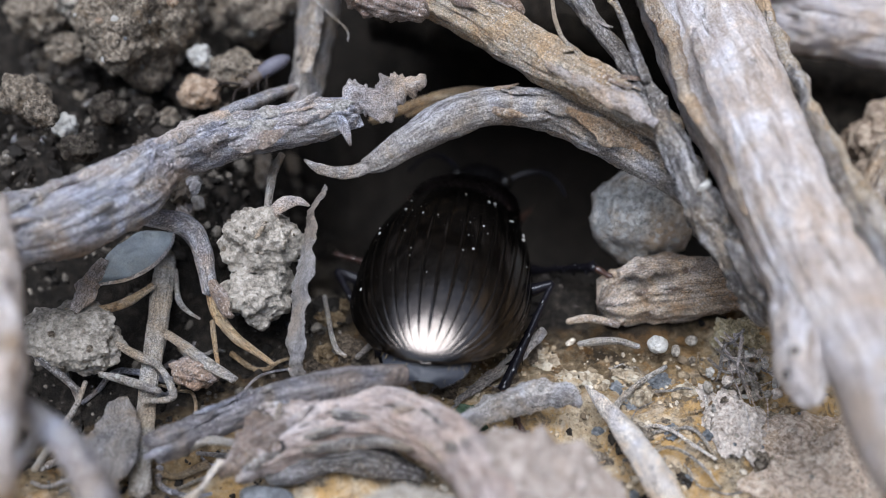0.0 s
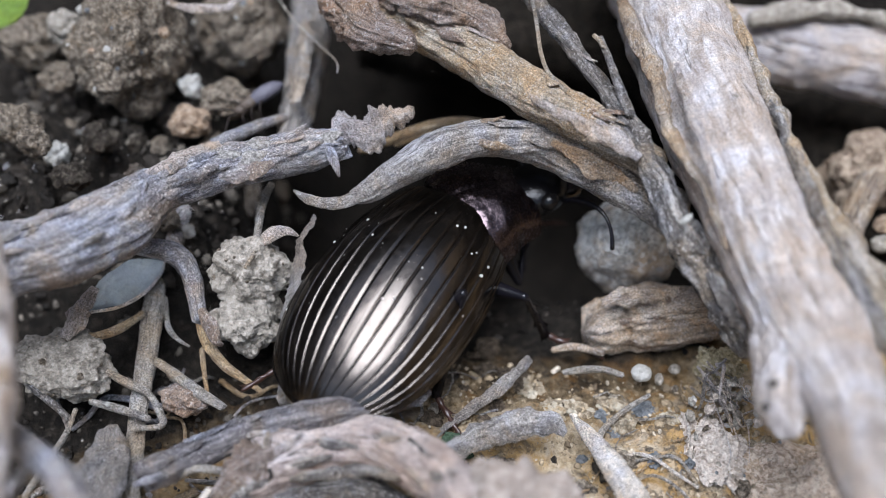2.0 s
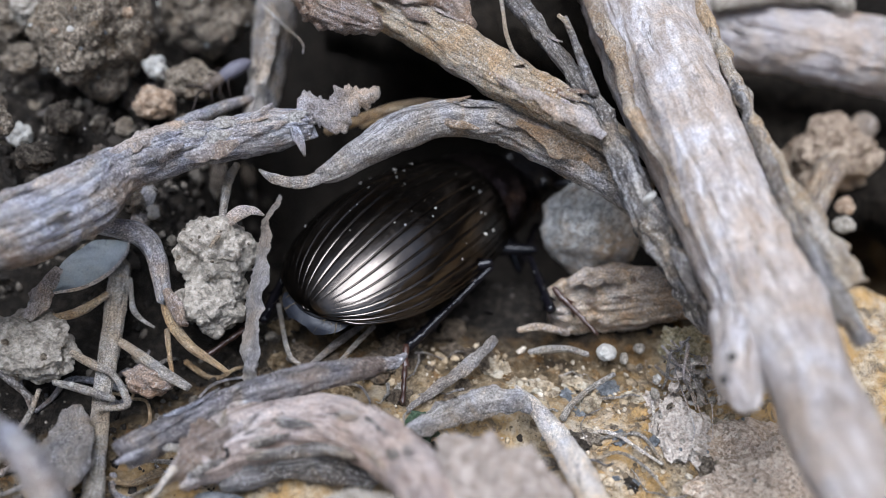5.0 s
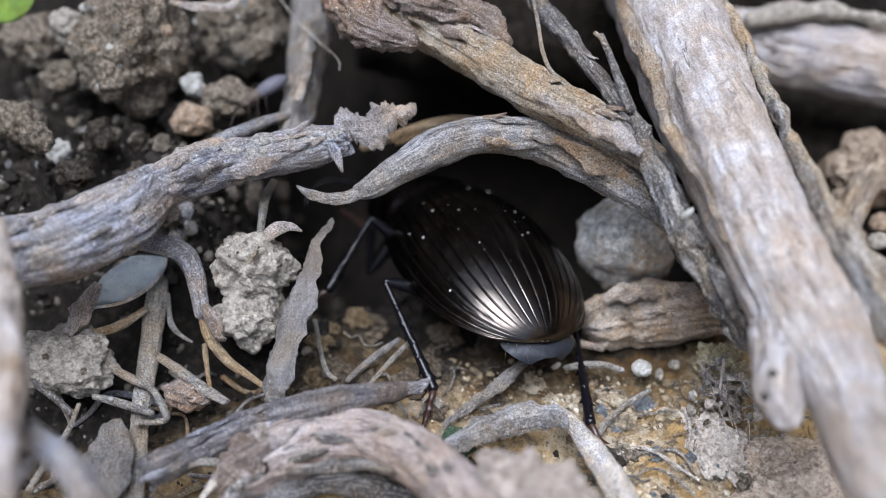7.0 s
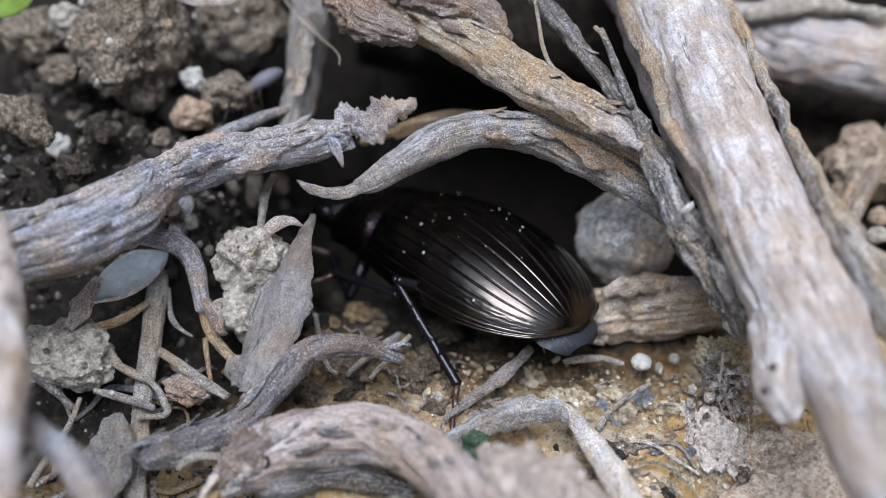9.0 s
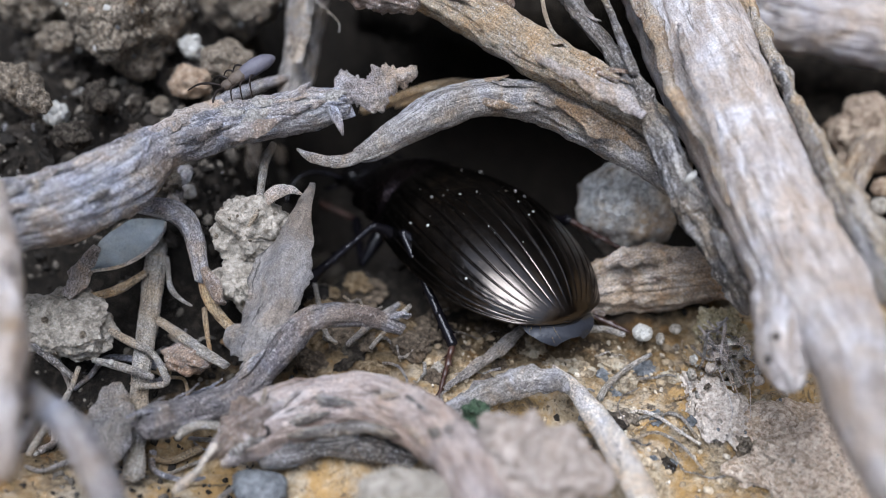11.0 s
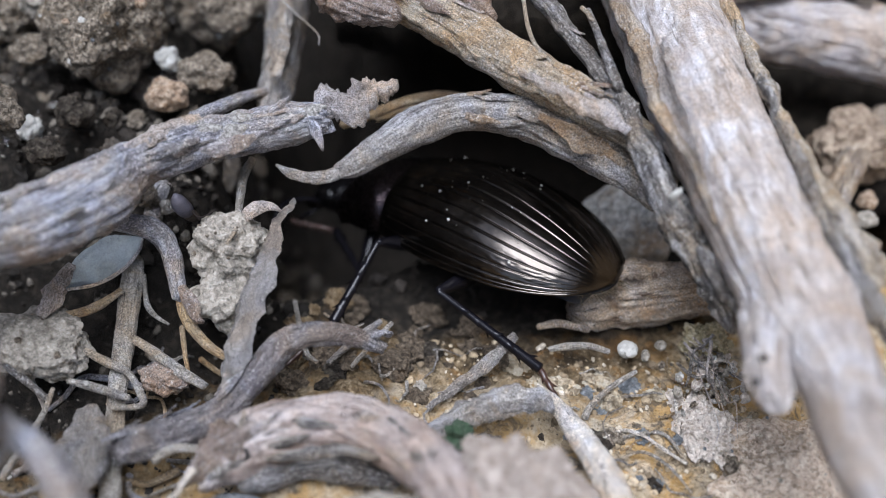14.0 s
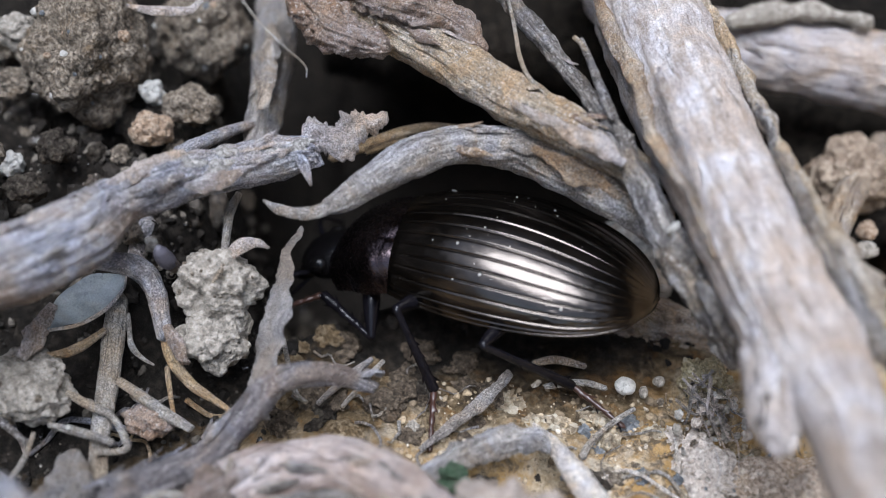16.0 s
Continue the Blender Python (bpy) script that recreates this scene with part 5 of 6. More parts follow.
def strewn(name, count, where, length, radius, mats, label, category, first_seed):
    """Thin stems strewn on the ground, each bent its own way."""
    for k in range(count):
        x, y = litter_rng.uniform(where[0], where[1]), litter_rng.uniform(where[2], where[3])
        a, bend = litter_rng.uniform(0, 6.28), litter_rng.normal(0, 0.45)
        size, r = litter_rng.uniform(*length), litter_rng.uniform(*radius)
        points = []
        for j in range(6):
            points.append((x, y, ground_z(x, y) + r + litter_rng.uniform(0.0, 0.35), r * (1 - 0.1 * j)))
            x, y, a = x + size / 5 * math.cos(a), y + size / 5 * math.sin(a), a + bend + litter_rng.normal(0, 0.25)
        stick(name, points, mats[k % len(mats)], label, category, seed=first_seed + k, rings=8, per_mm=6, wobble=0.1)


strewn("straw", 34, (-15, -5, -8, 2.5), (1.2, 4.0), (0.05, 0.16), (STRAW, GREY_WOOD, STALK_WOOD, FIBRE), "thin dry straw fragment in the litter", "straw", 200)
strewn("rootlet", 26, (1, 12, -5, 3.2), (0.7, 2.6), (0.025, 0.07), (STRAW, FIBRE, STALK_WOOD), "fine pale rootlet on sandy soil", "root", 240)
strewn("rootlet", 10, (-5, 1, 0, 5), (0.8, 2.4), (0.03, 0.07), (STALK_WOOD, STRAW), "fine grey rootlet on dark soil", "root", 270)
for k in range(16):
    x, y = litter_rng.uniform(0, 13), litter_rng.uniform(-5, 2.5)
    r = 0.2 + 0.4 * litter_rng.random() ** 2
    lump("crumb", (x, y, ground_z(x, y) + 0.2 * r), (r, r * litter_rng.uniform(0.6, 1), r * litter_rng.uniform(0.5, 0.8)), (SANDSTONE, GREY_CLOD, SANDSTONE, CLOD)[k % 4], "small rough crumb of sandy soil", "crumb", 300 + k, detail=4, rough=0.75, freq=1.4, turn=tuple(litter_rng.uniform(0, 180, 3)))

for k in range(26):
    x, y = litter_rng.uniform(-1, 12), litter_rng.uniform(-4, 4.2)
    r = 0.16 + 0.4 * litter_rng.random() ** 2
    lump("crumb", (x, y, ground_z(x, y) + 0.1 * r), (r, r * litter_rng.uniform(0.5, 1), r * litter_rng.uniform(0.35, 0.6)), (SOIL, GREY_STONE, CLOD, SOIL)[k % 4], "dark damp soil crumb on sandy ground", "crumb", 340 + k, detail=4, rough=0.7, freq=1.4, turn=(0, 0, float(litter_rng.uniform(0, 180))))

for k in range(46):
    x, y = litter_rng.uniform(-5.2, 3.0), litter_rng.uniform(0.8, 6.2)
    r = 0.22 + 0.5 * litter_rng.random() ** 1.6
    lump("rubble", (x, y, ground_z(x, y) + 0.15 * r), (r, r * litter_rng.uniform(0.5, 0.95), r * litter_rng.uniform(0.35, 0.6)), (RUBBLE, RUBBLE, SOIL, RUBBLE, DAMP_SAND)[k % 5], "brown rough rubble on the burrow floor", "rubble", 400 + k, "rubble on the burrow floor", detail=4, rough=0.7, freq=1.3, turn=(0, 0, float(litter_rng.uniform(0, 180))))
for k, (x, y, r) in enumerate([(7.72, 3.12, 0.42), (6.55, 1.59, 0.36), (8.03, 0.39, 0.34), (9.26, 0.47, 0.2), (5.6, 0.2, 0.26), (7.1, 2.3, 0.2), (8.6, -1.4, 0.24)]):
    lump("bluish_stone", (x, y, ground_z(x, y) + 0.02), (r, r * 0.7, 0.16), GREY_STONE, "dark bluish grey stone set in sandy soil", "stone", 460 + k, "bluish stones in the sand", detail=4, rough=0.6, freq=1.2, turn=(0, 0, 40.0 * k))
for k, (x, y, r) in enumerate([(6.4, 3.1, 0.5), (8.5, 2.4, 0.45), (11.9, 1.6, 0.6), (5.2, 2.4, 0.5), (3.4, 3.3, 0.55)]):
    lump("ochre_crumb", (x, y, ground_z(x, y) - 0.04), (r, r * 0.8, 0.2), SANDSTONE, "ochre orange crumb of sandy soil", "crumb", 480 + k, "ochre crumbs", detail=5, rough=0.8, freq=1.5, turn=(0, 0, 50.0 * k))
stick("root_fibre", [(6.60, -0.12, -0.20, 0.05), (7.30, 0.35, -0.10, 0.07), (8.02, 0.26, -0.10, 0.07), (8.80, -0.25, -0.10, 0.06), (9.54, -0.61, -0.20, 0.05)], SPLINTER, "pale thin rootlet arched on sandy soil", "root", seed=88, rings=8)
stick("root_fibre", [(9.11, 1.94, 0.10, 0.05), (9.16, 1.30, 0.12, 0.06), (9.10, 0.62, 0.00, 0.04)], SPLINTER, "pale thin rootlet on sandy soil", "root", seed=89, rings=8)
stick("root_fibre", [(7.2, -0.9, -0.20, 0.05), (8.0, -0.5, -0.05, 0.06), (8.9, -0.9, -0.10, 0.06), (9.7, -1.8, -0.20, 0.04)], STRAW, "pale thin rootlet on sandy soil", "root", seed=90, rings=8)
stick("root_fibre", [(-3.30, 1.45, -0.05, 0.10), (-2.60, 2.55, 0.10, 0.15), (-1.80, 3.70, 0.15, 0.10)], STALK_WOOD, "pale broken straw on the burrow floor", "root", seed=91, rings=12)

# ---- litter that the beetle shoves about ----
def end_pose(rest, now, roll=0.0):
    """The pose that carries the segment rest (two points) onto now, rolled about its length."""
    def basis(seg, angle):
        a, b = Vector(seg[:3]), Vector(seg[3:6])
        y = (b - a).normalized()
        z = Vector((0, 0, 1))
        z = (z - z.dot(y) * y).normalized()
        m = Matrix((y.cross(z), y, z)).transposed() @ Matrix.Rotation(radians(angle), 3, "Y")
        return Matrix.Translation((a + b) / 2 * MM) @ m.to_4x4()
    return basis(now, roll) @ basis(rest, 0).inverted()


def shoved(ob, rest, rows):
    """Keys a loose thing by the places of its two ends: seconds, end, end, roll."""
    home = Matrix.Translation(ob.location)
    walk(ob, [(t, end_pose(rest, now, roll) @ home) for t, now, roll in rows])


loose_stick = thing("loose_twig", (-4.53, -1.31, 1.00), "dark grey fibrous loose twig at the rim of the hollow", "twig")
LOOSE_STICK_LINE = [(-8.46, -4.62, 0.90, 0.46), (-7.98, -4.15, 0.90, 0.54), (-7.25, -3.44, 0.95, 0.54), (-6.00, -2.40, 1.10, 0.51), (-4.30, -2.02, 1.90, 0.48), (-2.81, -1.77, 2.50, 0.46), (-1.46, -0.91, 2.20, 0.38), (-0.58, 0.28, 1.40, 0.20)]
limb(loose_stick, "limb", LOOSE_STICK_LINE, LOOSE_WOOD, seed=101, rings=48, per_mm=14, groove=0.3, lump=0.12, jag=0.6)
shed(loose_stick, LOOSE_STICK_LINE, 10, (LOOSE_WOOD, GREY_WOOD), 7)
flake(loose_stick, "frayed_end", [(-1.78, -1.20, 2.50, 0.09), (-0.95, -0.47, 2.00, 0.27), (-0.32, 0.21, 1.70, 0.16), (-0.13, 0.47, 1.70, 0.06)], GREY_WOOD, jag=0.9, seed=102, thick=0.15, rough=0.2)
LOOSE_REST = (-8.46, -4.62, 0.90, -0.58, 0.28, 1.40)

loose_leaf = thing("dry_leaf", (-5.77, 1.46, 2.60), "grey brown dry leaf strip with a ragged edge", "leaf")
flake(loose_leaf, "blade", [(-5.35, 5.04, 4.40, 0.10), (-5.42, 3.74, 3.90, 0.37), (-5.49, 2.74, 3.40, 0.76), (-5.66, 1.56, 2.80, 1.03), (-5.80, 0.43, 2.20, 0.90), (-5.89, -0.48, 1.70, 0.86), (-5.95, -1.24, 1.20, 0.50)], LEAF, jag=0.16, seed=103, curl=0.35, thick=0.1, rough=0.2, cols=14, per_mm=12)
flake(loose_leaf, "lobe", [(-7.17, -0.53, 1.20, 0.20), (-6.83, -0.38, 1.40, 0.59), (-6.27, -0.74, 1.60, 0.47)], LEAF, jag=0.3, seed=104, curl=0.5)
LEAF_REST = (-5.35, 5.04, 4.40, -5.95, -1.24, 1.20)

loose_splinter = peel("splinter", [(4.23, 1.34, 0.50, 0.06), (4.78, 0.58, 0.65, 0.24), (5.55, -0.65, 0.90, 0.38), (6.25, -1.99, 1.20, 0.46), (6.92, -3.48, 1.50, 0.49), (7.46, -4.92, 1.70, 0.45)], SPLINTER, "pale cream wood splinter with a sharp tip", "splinter", seed=105, jag=0.12, curl=0.35, thick=0.2, cols=10)
SPLINTER_REST = (4.23, 1.34, 0.50, 6.92, -3.48, 1.50)
ROOT_REST = (-5.97, -4.76, 0.75, 1.44, -4.83, 2.83)

# ---- beetle ----
beetle = thing("beetle", (0, 0, 0), "glossy black-bronze ground beetle with ridged wing cases", "beetle")


def shell(name, rows, cols, place, mat, label="", parent=None, thick=0.0):
    """A surface of rows x cols points given by place(s, a) in millimetres."""
    verts = [tuple(Vector(place(i / (rows - 1), j / (cols - 1))) * MM) for i in range(rows) for j in range(cols)]
    faces = [(i * cols + j, i * cols + j + 1, (i + 1) * cols + j + 1, (i + 1) * cols + j) for i in range(rows - 1) for j in range(cols - 1)]
    me = bpy.data.meshes.new(name)
    me.from_pydata(verts, [], faces)
    me.update()
    return part(name, me, mat, parent or beetle, label)


def elytron_width(s):
    if s < 0.45:
        return 2.45 + 0.73 * math.sin(s / 0.45 * math.pi / 2) ** 0.8
    return 3.18 * max(0.0, 1 - ((s - 0.45) / 0.55) ** 2.6) ** 0.5


def elytron_top(s):
    if s < 0.35:
        return 3.7 - 0.5 * (1 - s / 0.35) ** 2
    return 1.15 + 2.55 * max(0.0, 1 - ((s - 0.35) / 0.65) ** 1.75) ** 0.68


def x_of(a, w):
    return w * math.sin(a * math.pi / 2)


def elytron(side):
    def place(s, a):
        s = 1 - (1 - s) ** 1.25
        w, top, low = elytron_width(s), elytron_top(s), 1.0 + 0.1 * s
        angle = a * math.pi / 2
        stria = a * 9.0
        gap = abs(stria - round(stria))
        depth = 0.05 * math.exp(-((gap / 0.075) ** 2)) if 0.4 < stria < 8.6 else 0.0
        if a < 0.016:
            depth = 0.045 * (1 - a / 0.016)
        depth *= min(1, s * 14) * min(1, (1 - s) * 9 + 0.15)
        flow = noise.noise(Vector((side * x_of(a, w) * 1.4, s * 7.0, 2.0))) + 0.5 * noise.noise(Vector((side * a * 22, s * 26.0, 6.0)))
        crease = 0.05 * noise.noise(Vector((side * a * 30, s * 34.0, 4.0))) * min(1, max(0, (a - 0.55) * 5)) * min(1, max(0, (s - 0.5) * 4))
        rise = crease + 0.022 * (0.5 - 2 * (gap - 0.5) ** 2) * min(1, w) * s + 0.012 * flow if a < 0.95 else 0.07
        k = 1 - depth / 3 + rise / 3 * 0.5
        x = w * math.sin(angle) ** 0.95 * k
        z = low + (top - low) * max(0.0, math.cos(angle)) ** 0.95 * k
        return side * (x + 0.004), 4.6 - 9.2 * s, z
    ob = shell("elytron", 120, 260, place, ELYTRA)
    return ob


elytron(1)
elytron(-1)


def ball(name, at, size, mat, label="", parent=None, turn=(0, 0, 0), detail=4, bump=0.0, seed=1):
    bm = bmesh.new()
    bmesh.ops.create_icosphere(bm, subdivisions=detail, radius=1)
    for v in bm.verts:
        k = 1 + bump * noise.fractal(v.co * 3 + Vector((seed, 0, 0)), 0.8, 2.1, 4)
        v.co = Vector((v.co.x * size[0], v.co.y * size[1], v.co.z * size[2])) * k * MM
    bm.transform(pose(at[0] * MM, at[1] * MM, at[2] * MM, *turn))
    return part(name, bm, mat, parent or beetle, label)


def pronotum(s, a):
    y = 4.45 + 3.15 * s
    w = 2.05 + 0.28 * math.sin(min(1, s / 0.75) * math.pi) - 0.75 * max(0, s - 0.35) ** 1.3
    top = 2.95 + 0.2 * math.sin(s * math.pi) - 0.75 * s**2
    angle = (a - 0.5) * math.pi
    x = w * math.sin(angle)
    z = 1.0 + (top - 1.0) * max(0, math.cos(angle)) ** 0.55
    groove = 0.05 * math.exp(-((x / 0.09) ** 2)) + 0.12 * math.exp(-(((abs(x) - 1.25) / 0.28) ** 2)) * max(0, 1 - s * 2.6)
    wrinkle = 0.035 * noise.fractal(Vector((x * 2.2, y * 2.2, 3)), 0.8, 2.2, 4) + 0.02 * noise.noise(Vector((x * 9, y * 9, 1))) * math.exp(-((x / 1.1) ** 2))
    rim = 0.05 if a < 0.03 or a > 0.97 else 0.0
    return x, y + 0.18 * math.cos(angle) * (1 if s > 0.5 else -0.3), z - groove + wrinkle + rim


NECK = Vector((0, 4.55, 1.9))


def fore(p):
    return tuple(Vector(p) - NECK)


forebody = shell("pronotum", 60, 90, lambda s, a: fore(pronotum(s, a)), PRONOTUM, "purplish bronze finely wrinkled pronotum")
ball("scutellum", (0, 4.45, 2.86), (0.42, 0.34, 0.12), ELYTRA, "small dark triangular scutellum")
ball("head", fore((0, 8.1, 1.7)), (1.2, 1.35, 0.8), HEAD, "black rounded head", forebody, bump=0.02)
for side in (1, -1):
    ball("eye", fore((1.05 * side, 8.25, 1.95)), (0.32, 0.4, 0.36), EYE, "glossy bulging eye", forebody, detail=3)
    jaw = [(0.55 * side, 9.05, 1.45, 0.26), (0.6 * side, 9.55, 1.4, 0.2), (0.3 * side, 9.95, 1.35, 0.08)]
    part("mandible", tube_mesh("mandible", moved(jaw, NECK), rings=12, relief=0, groove=0, lump=0), ELYTRA, forebody)
    segments = [(1.0 * side, 8.85, 1.65, 0.09)]
    for k in range(1, 12):
        a = k / 11
        segments.append(((1.0 + 3.0 * a - 0.5 * a * a) * side, 8.85 + 2.6 * a - 1.9 * a * a, 1.75 + 0.5 * math.sin(a * 2.6) - 0.9 * a * a, 0.11 - 0.03 * a))
    part("antenna", tube_mesh("antenna", moved(segments, NECK), rings=10, per_mm=7, relief=0, groove=0, lump=0.7), LEG, forebody, "thin jointed dark brown antenna")
    feeler = [(0.4 * side, 9.35, 1.1, 0.07), (0.7 * side, 9.85, 0.9, 0.09), (0.75 * side, 10.25, 0.7, 0.06)]
    part("palp", tube_mesh("palp", moved(feeler, NECK), rings=8, relief=0, groove=0, lump=0.2), LEG, forebody)
ball("labrum", fore((0, 9.3, 1.6)), (0.6, 0.35, 0.16), PRONOTUM, "", forebody)
ball("thorax_underside", (0, 4.6, 1.15), (1.8, 1.6, 0.75), BELLY, "black underside", detail=4)
abdomen = ball("abdomen", (0, -0.3, 0.92), (2.5, 4.3, 0.5), BELLY, "grey-black abdomen with a dull blue-grey tip", detail=5)


def tail_skin(s, a):
    """The soft last segment: a blunt plate that slopes down and out from under the wing cases."""
    c = 2 * a - 1
    w = 1.5 * (1 - (0.94 * s) ** 3) ** 0.5
    return w * c, -3.8 - 1.15 * s + 0.15 * c * c * s, 1.18 - 0.28 * s - 0.3 * abs(c) ** 2.4 - 0.25 * s**5 + 0.03 * noise.noise(Vector((c * 3, s * 4, 1)))


tail = shell("tail_segment", 20, 24, tail_skin, TAIL, "dull blue-grey soft last segment")
tail.data.materials[0] = TAIL
for side in (1, -1):
    part("margin_rim", tube_mesh("margin_rim", [(side * elytron_width(k / 16) * 1.0, 4.6 - 9.2 * k / 16, 1.02 + 0.006 * k, 0.06) for k in range(16)] + [(0, -4.62, 1.12, 0.05)], rings=8, per_mm=6, relief=0, groove=0, lump=0.1), ELYTRA, beetle)
rng = np.random.default_rng(8)


def fringe():
    verts, faces = [], []
    for k in range(90):
        a = rng.uniform(-0.9, 0.9)
        x, y = 1.9 * math.sin(a), -4.5 + 1.2 * (1 - math.cos(a))
        long = 1.0 if k % 9 == 0 else 0.0
        out = Vector((math.sin(a) * 0.6, -0.8, rng.uniform(-0.7, -0.1))).normalized() * (rng.uniform(0.08, 0.25) + long * rng.uniform(0.4, 0.7))
        b = Vector((x, y, 0.9 + rng.uniform(-0.25, 0.1)))
        i = len(verts)
        verts += [b + Vector((0.012, 0, 0)), b - Vector((0.012, 0, 0)), b + Vector((0, 0, 0.015)), b + out]
        faces += [(i, i + 1, i + 3), (i + 1, i + 2, i + 3), (i + 2, i, i + 3)]
    me = bpy.data.meshes.new("hair_fringe")
    me.from_pydata([tuple(v * MM) for v in verts], [], faces)
    return me


tagged(part("hair_fringe", fringe(), HAIR, abdomen, "fringe of short yellowish hairs"), kind="stuff")


def specks():
    bm = bmesh.new()
    for k in range(34):
        s, a = rng.uniform(0.08, 0.72), rng.uniform(0.05, 0.75) * rng.choice((-1, 1))
        w, top = elytron_width(s), elytron_top(s)
        x, z = w * math.sin(a * math.pi / 2), 1.0 + (top - 1.0) * math.cos(a * math.pi / 2) ** 0.95
        made = bmesh.ops.create_icosphere(bm, subdivisions=1, radius=(0.022 + 0.06 * rng.random() ** 2) * MM)
        bmesh.ops.translate(bm, verts=made["verts"], vec=Vector((x, 4.6 - 9.2 * s, z + 0.02)) * MM)
    return bm


tagged(part("dust_specks", specks(), WHITE_PEBBLE, beetle, "scattered whitish dust specks"), kind="stuff")

LEGS = {"front": (1.0, 5.9, 0.8, 2.6, 2.6, 2.0), "middle": (1.2, 3.3, 0.45, 2.9, 3.4, 2.4), "hind": (1.0, 0.2, 0.4, 3.2, 4.6, 2.4)}
REST_FEET = {"front": (1.8, 7.6), "middle": (2.6, 3.6), "hind": (2.4, -2.0)}


def leg_piece(name, length, radii, mat, spines=0, beads=False, seed=0):
    n = 26
    pts = []
    for k in range(n):
        u = k / (n - 1)
        r = np.interp(u, np.linspace(0, 1, len(radii)), radii)
        if beads:
            r *= 0.72 + 0.4 * abs(math.sin(u * math.pi * 5)) ** 0.7
        pts.append((0, u * length, 0, r))
    bm = bmesh.new()
    bm.from_mesh(tube_mesh(name, pts, seed=seed, rings=12, per_mm=12, groove=0.02, lump=0.02, ends=0.7, relief=0))
    bm.verts.ensure_lookup_table()
    ring = 12
    rows_made = (len(bm.verts) - 2) // ring
    for k in range(spines):
        i = int((0.2 + 0.76 * k / max(1, spines - 1)) * (rows_made - 1))
        v = bm.verts[i * ring + (k * 5) % ring]
        out = Vector((v.co.x, 0, v.co.z)).normalized()
        v.co += (out * 0.14 + Vector((0, 0.2, 0))) * MM
    return bm


leg_parts = {}
for kind, (hx, hy, hz, femur, tibia, tarsus) in LEGS.items():
    for side, mark in ((1, "right"), (-1, "left")):
        leg_parts[kind, side] = (
            part("femur", leg_piece("femur", femur, (0.24, 0.33, 0.33, 0.25, 0.15), LEG), LEG, beetle),
            part("tibia", leg_piece("tibia", tibia, (0.125, 0.13, 0.15, 0.18, 0.2), LEG, spines=13), LEG, beetle),
            part("tarsus", leg_piece("tarsus", tarsus, (0.12, 0.11, 0.1, 0.09, 0.085), TARSUS, spines=6, beads=True), TARSUS, beetle, "reddish brown jointed tarsus"))

# ---- springtail ----


def bigger(points, k=1.3):
    return [tuple(v * k for v in p) for p in points]


springtail = thing("springtail", (0, 0, 0), "tiny springtail with lavender abdomen and brown head", "insect")
part("abdomen", tube_mesh("abdomen", bigger([(0, -0.85, 0.3, 0.09), (0, -0.65, 0.34, 0.19), (0, -0.35, 0.37, 0.23), (0, -0.05, 0.37, 0.22), (0, 0.15, 0.36, 0.18)]), rings=24, per_mm=30, relief=0.1, groove=0.12, lump=0.2), TAIL_INSECT, springtail, "pale lavender abdomen")
part("thorax", tube_mesh("thorax", bigger([(0, 0.08, 0.36, 0.17), (0, 0.25, 0.37, 0.19), (0, 0.42, 0.36, 0.17), (0, 0.54, 0.34, 0.12)]), rings=20, per_mm=30, relief=0.2, groove=0.2, lump=0.3), INSECT_BACK, springtail, "brown banded thorax")
ball("head", (0, 0.85, 0.43), (0.2, 0.24, 0.19), INSECT_BACK, "", springtail, detail=3)
for side in (1, -1):
    part("antenna", tube_mesh("antenna", bigger([(0.08 * side, 0.8, 0.36, 0.04), (0.25 * side, 1.05, 0.5, 0.035), (0.5 * side, 1.3, 0.45, 0.03), (0.7 * side, 1.6, 0.3, 0.015)]), rings=8, per_mm=14, relief=0, groove=0, lump=0.3), INSECT_LEG, springtail)
    for y in (0.45, 0.15, -0.15):
        part("leg", tube_mesh("leg", bigger([(0.12 * side, y, 0.28, 0.035), (0.42 * side, y + 0.25, 0.42, 0.026), (0.7 * side, y + 0.45, 0.0, 0.014)]), rings=8, per_mm=12, relief=0, groove=0, lump=0.1), INSECT_LEG, springtail)



# seconds; place in millimetres; pitch, roll, heading in degrees
BEETLE_EARLY = [
    (0, -0.58, 3.45, 0.50, -13.0, 0.0, 1.9),
    (0.5, -0.36, 2.60, 0.85, -9.0, 0.0, -1.7),
    (1, -1.35, 2.80, 0.80, -12.0, 0.0, -22.0),
    (1.5, -1.56, 2.64, 1.20, -1.0, 0.0, -21.5),
    (2, -2.00, 2.51, 1.73, 9.0, 0.0, -21.2),
    (2.5, -0.98, 4.13, 0.47, 3.0, 0.0, -51.2),
    (3, -0.33, 4.88, 0.18, 7.0, 0.0, -70.0),
    (3.2, -0.49, 5.21, 0.17, 7.0, 0.0, -68.8),
    (5.3, -1.34, 6.07, 0.53, -6.0, 0.0, -29.1),
    (5.5, -1.17, 5.87, 0.53, -6.0, 0.0, -30.2),
    (5.8, -0.91, 5.76, 0.53, -6.0, 0.0, -31.2),
    (6, -0.06, 4.58, 0.53, -6.0, 0.0, 6.8),
    (6.3, 1.22, 5.15, 0.31, -11.0, 10.0, 32.5),
    (6.5, 1.32, 5.13, 0.31, -11.0, 10.0, 31.0),
    (7, 1.18, 6.07, 0.31, -11.0, 10.0, 31.5),
]
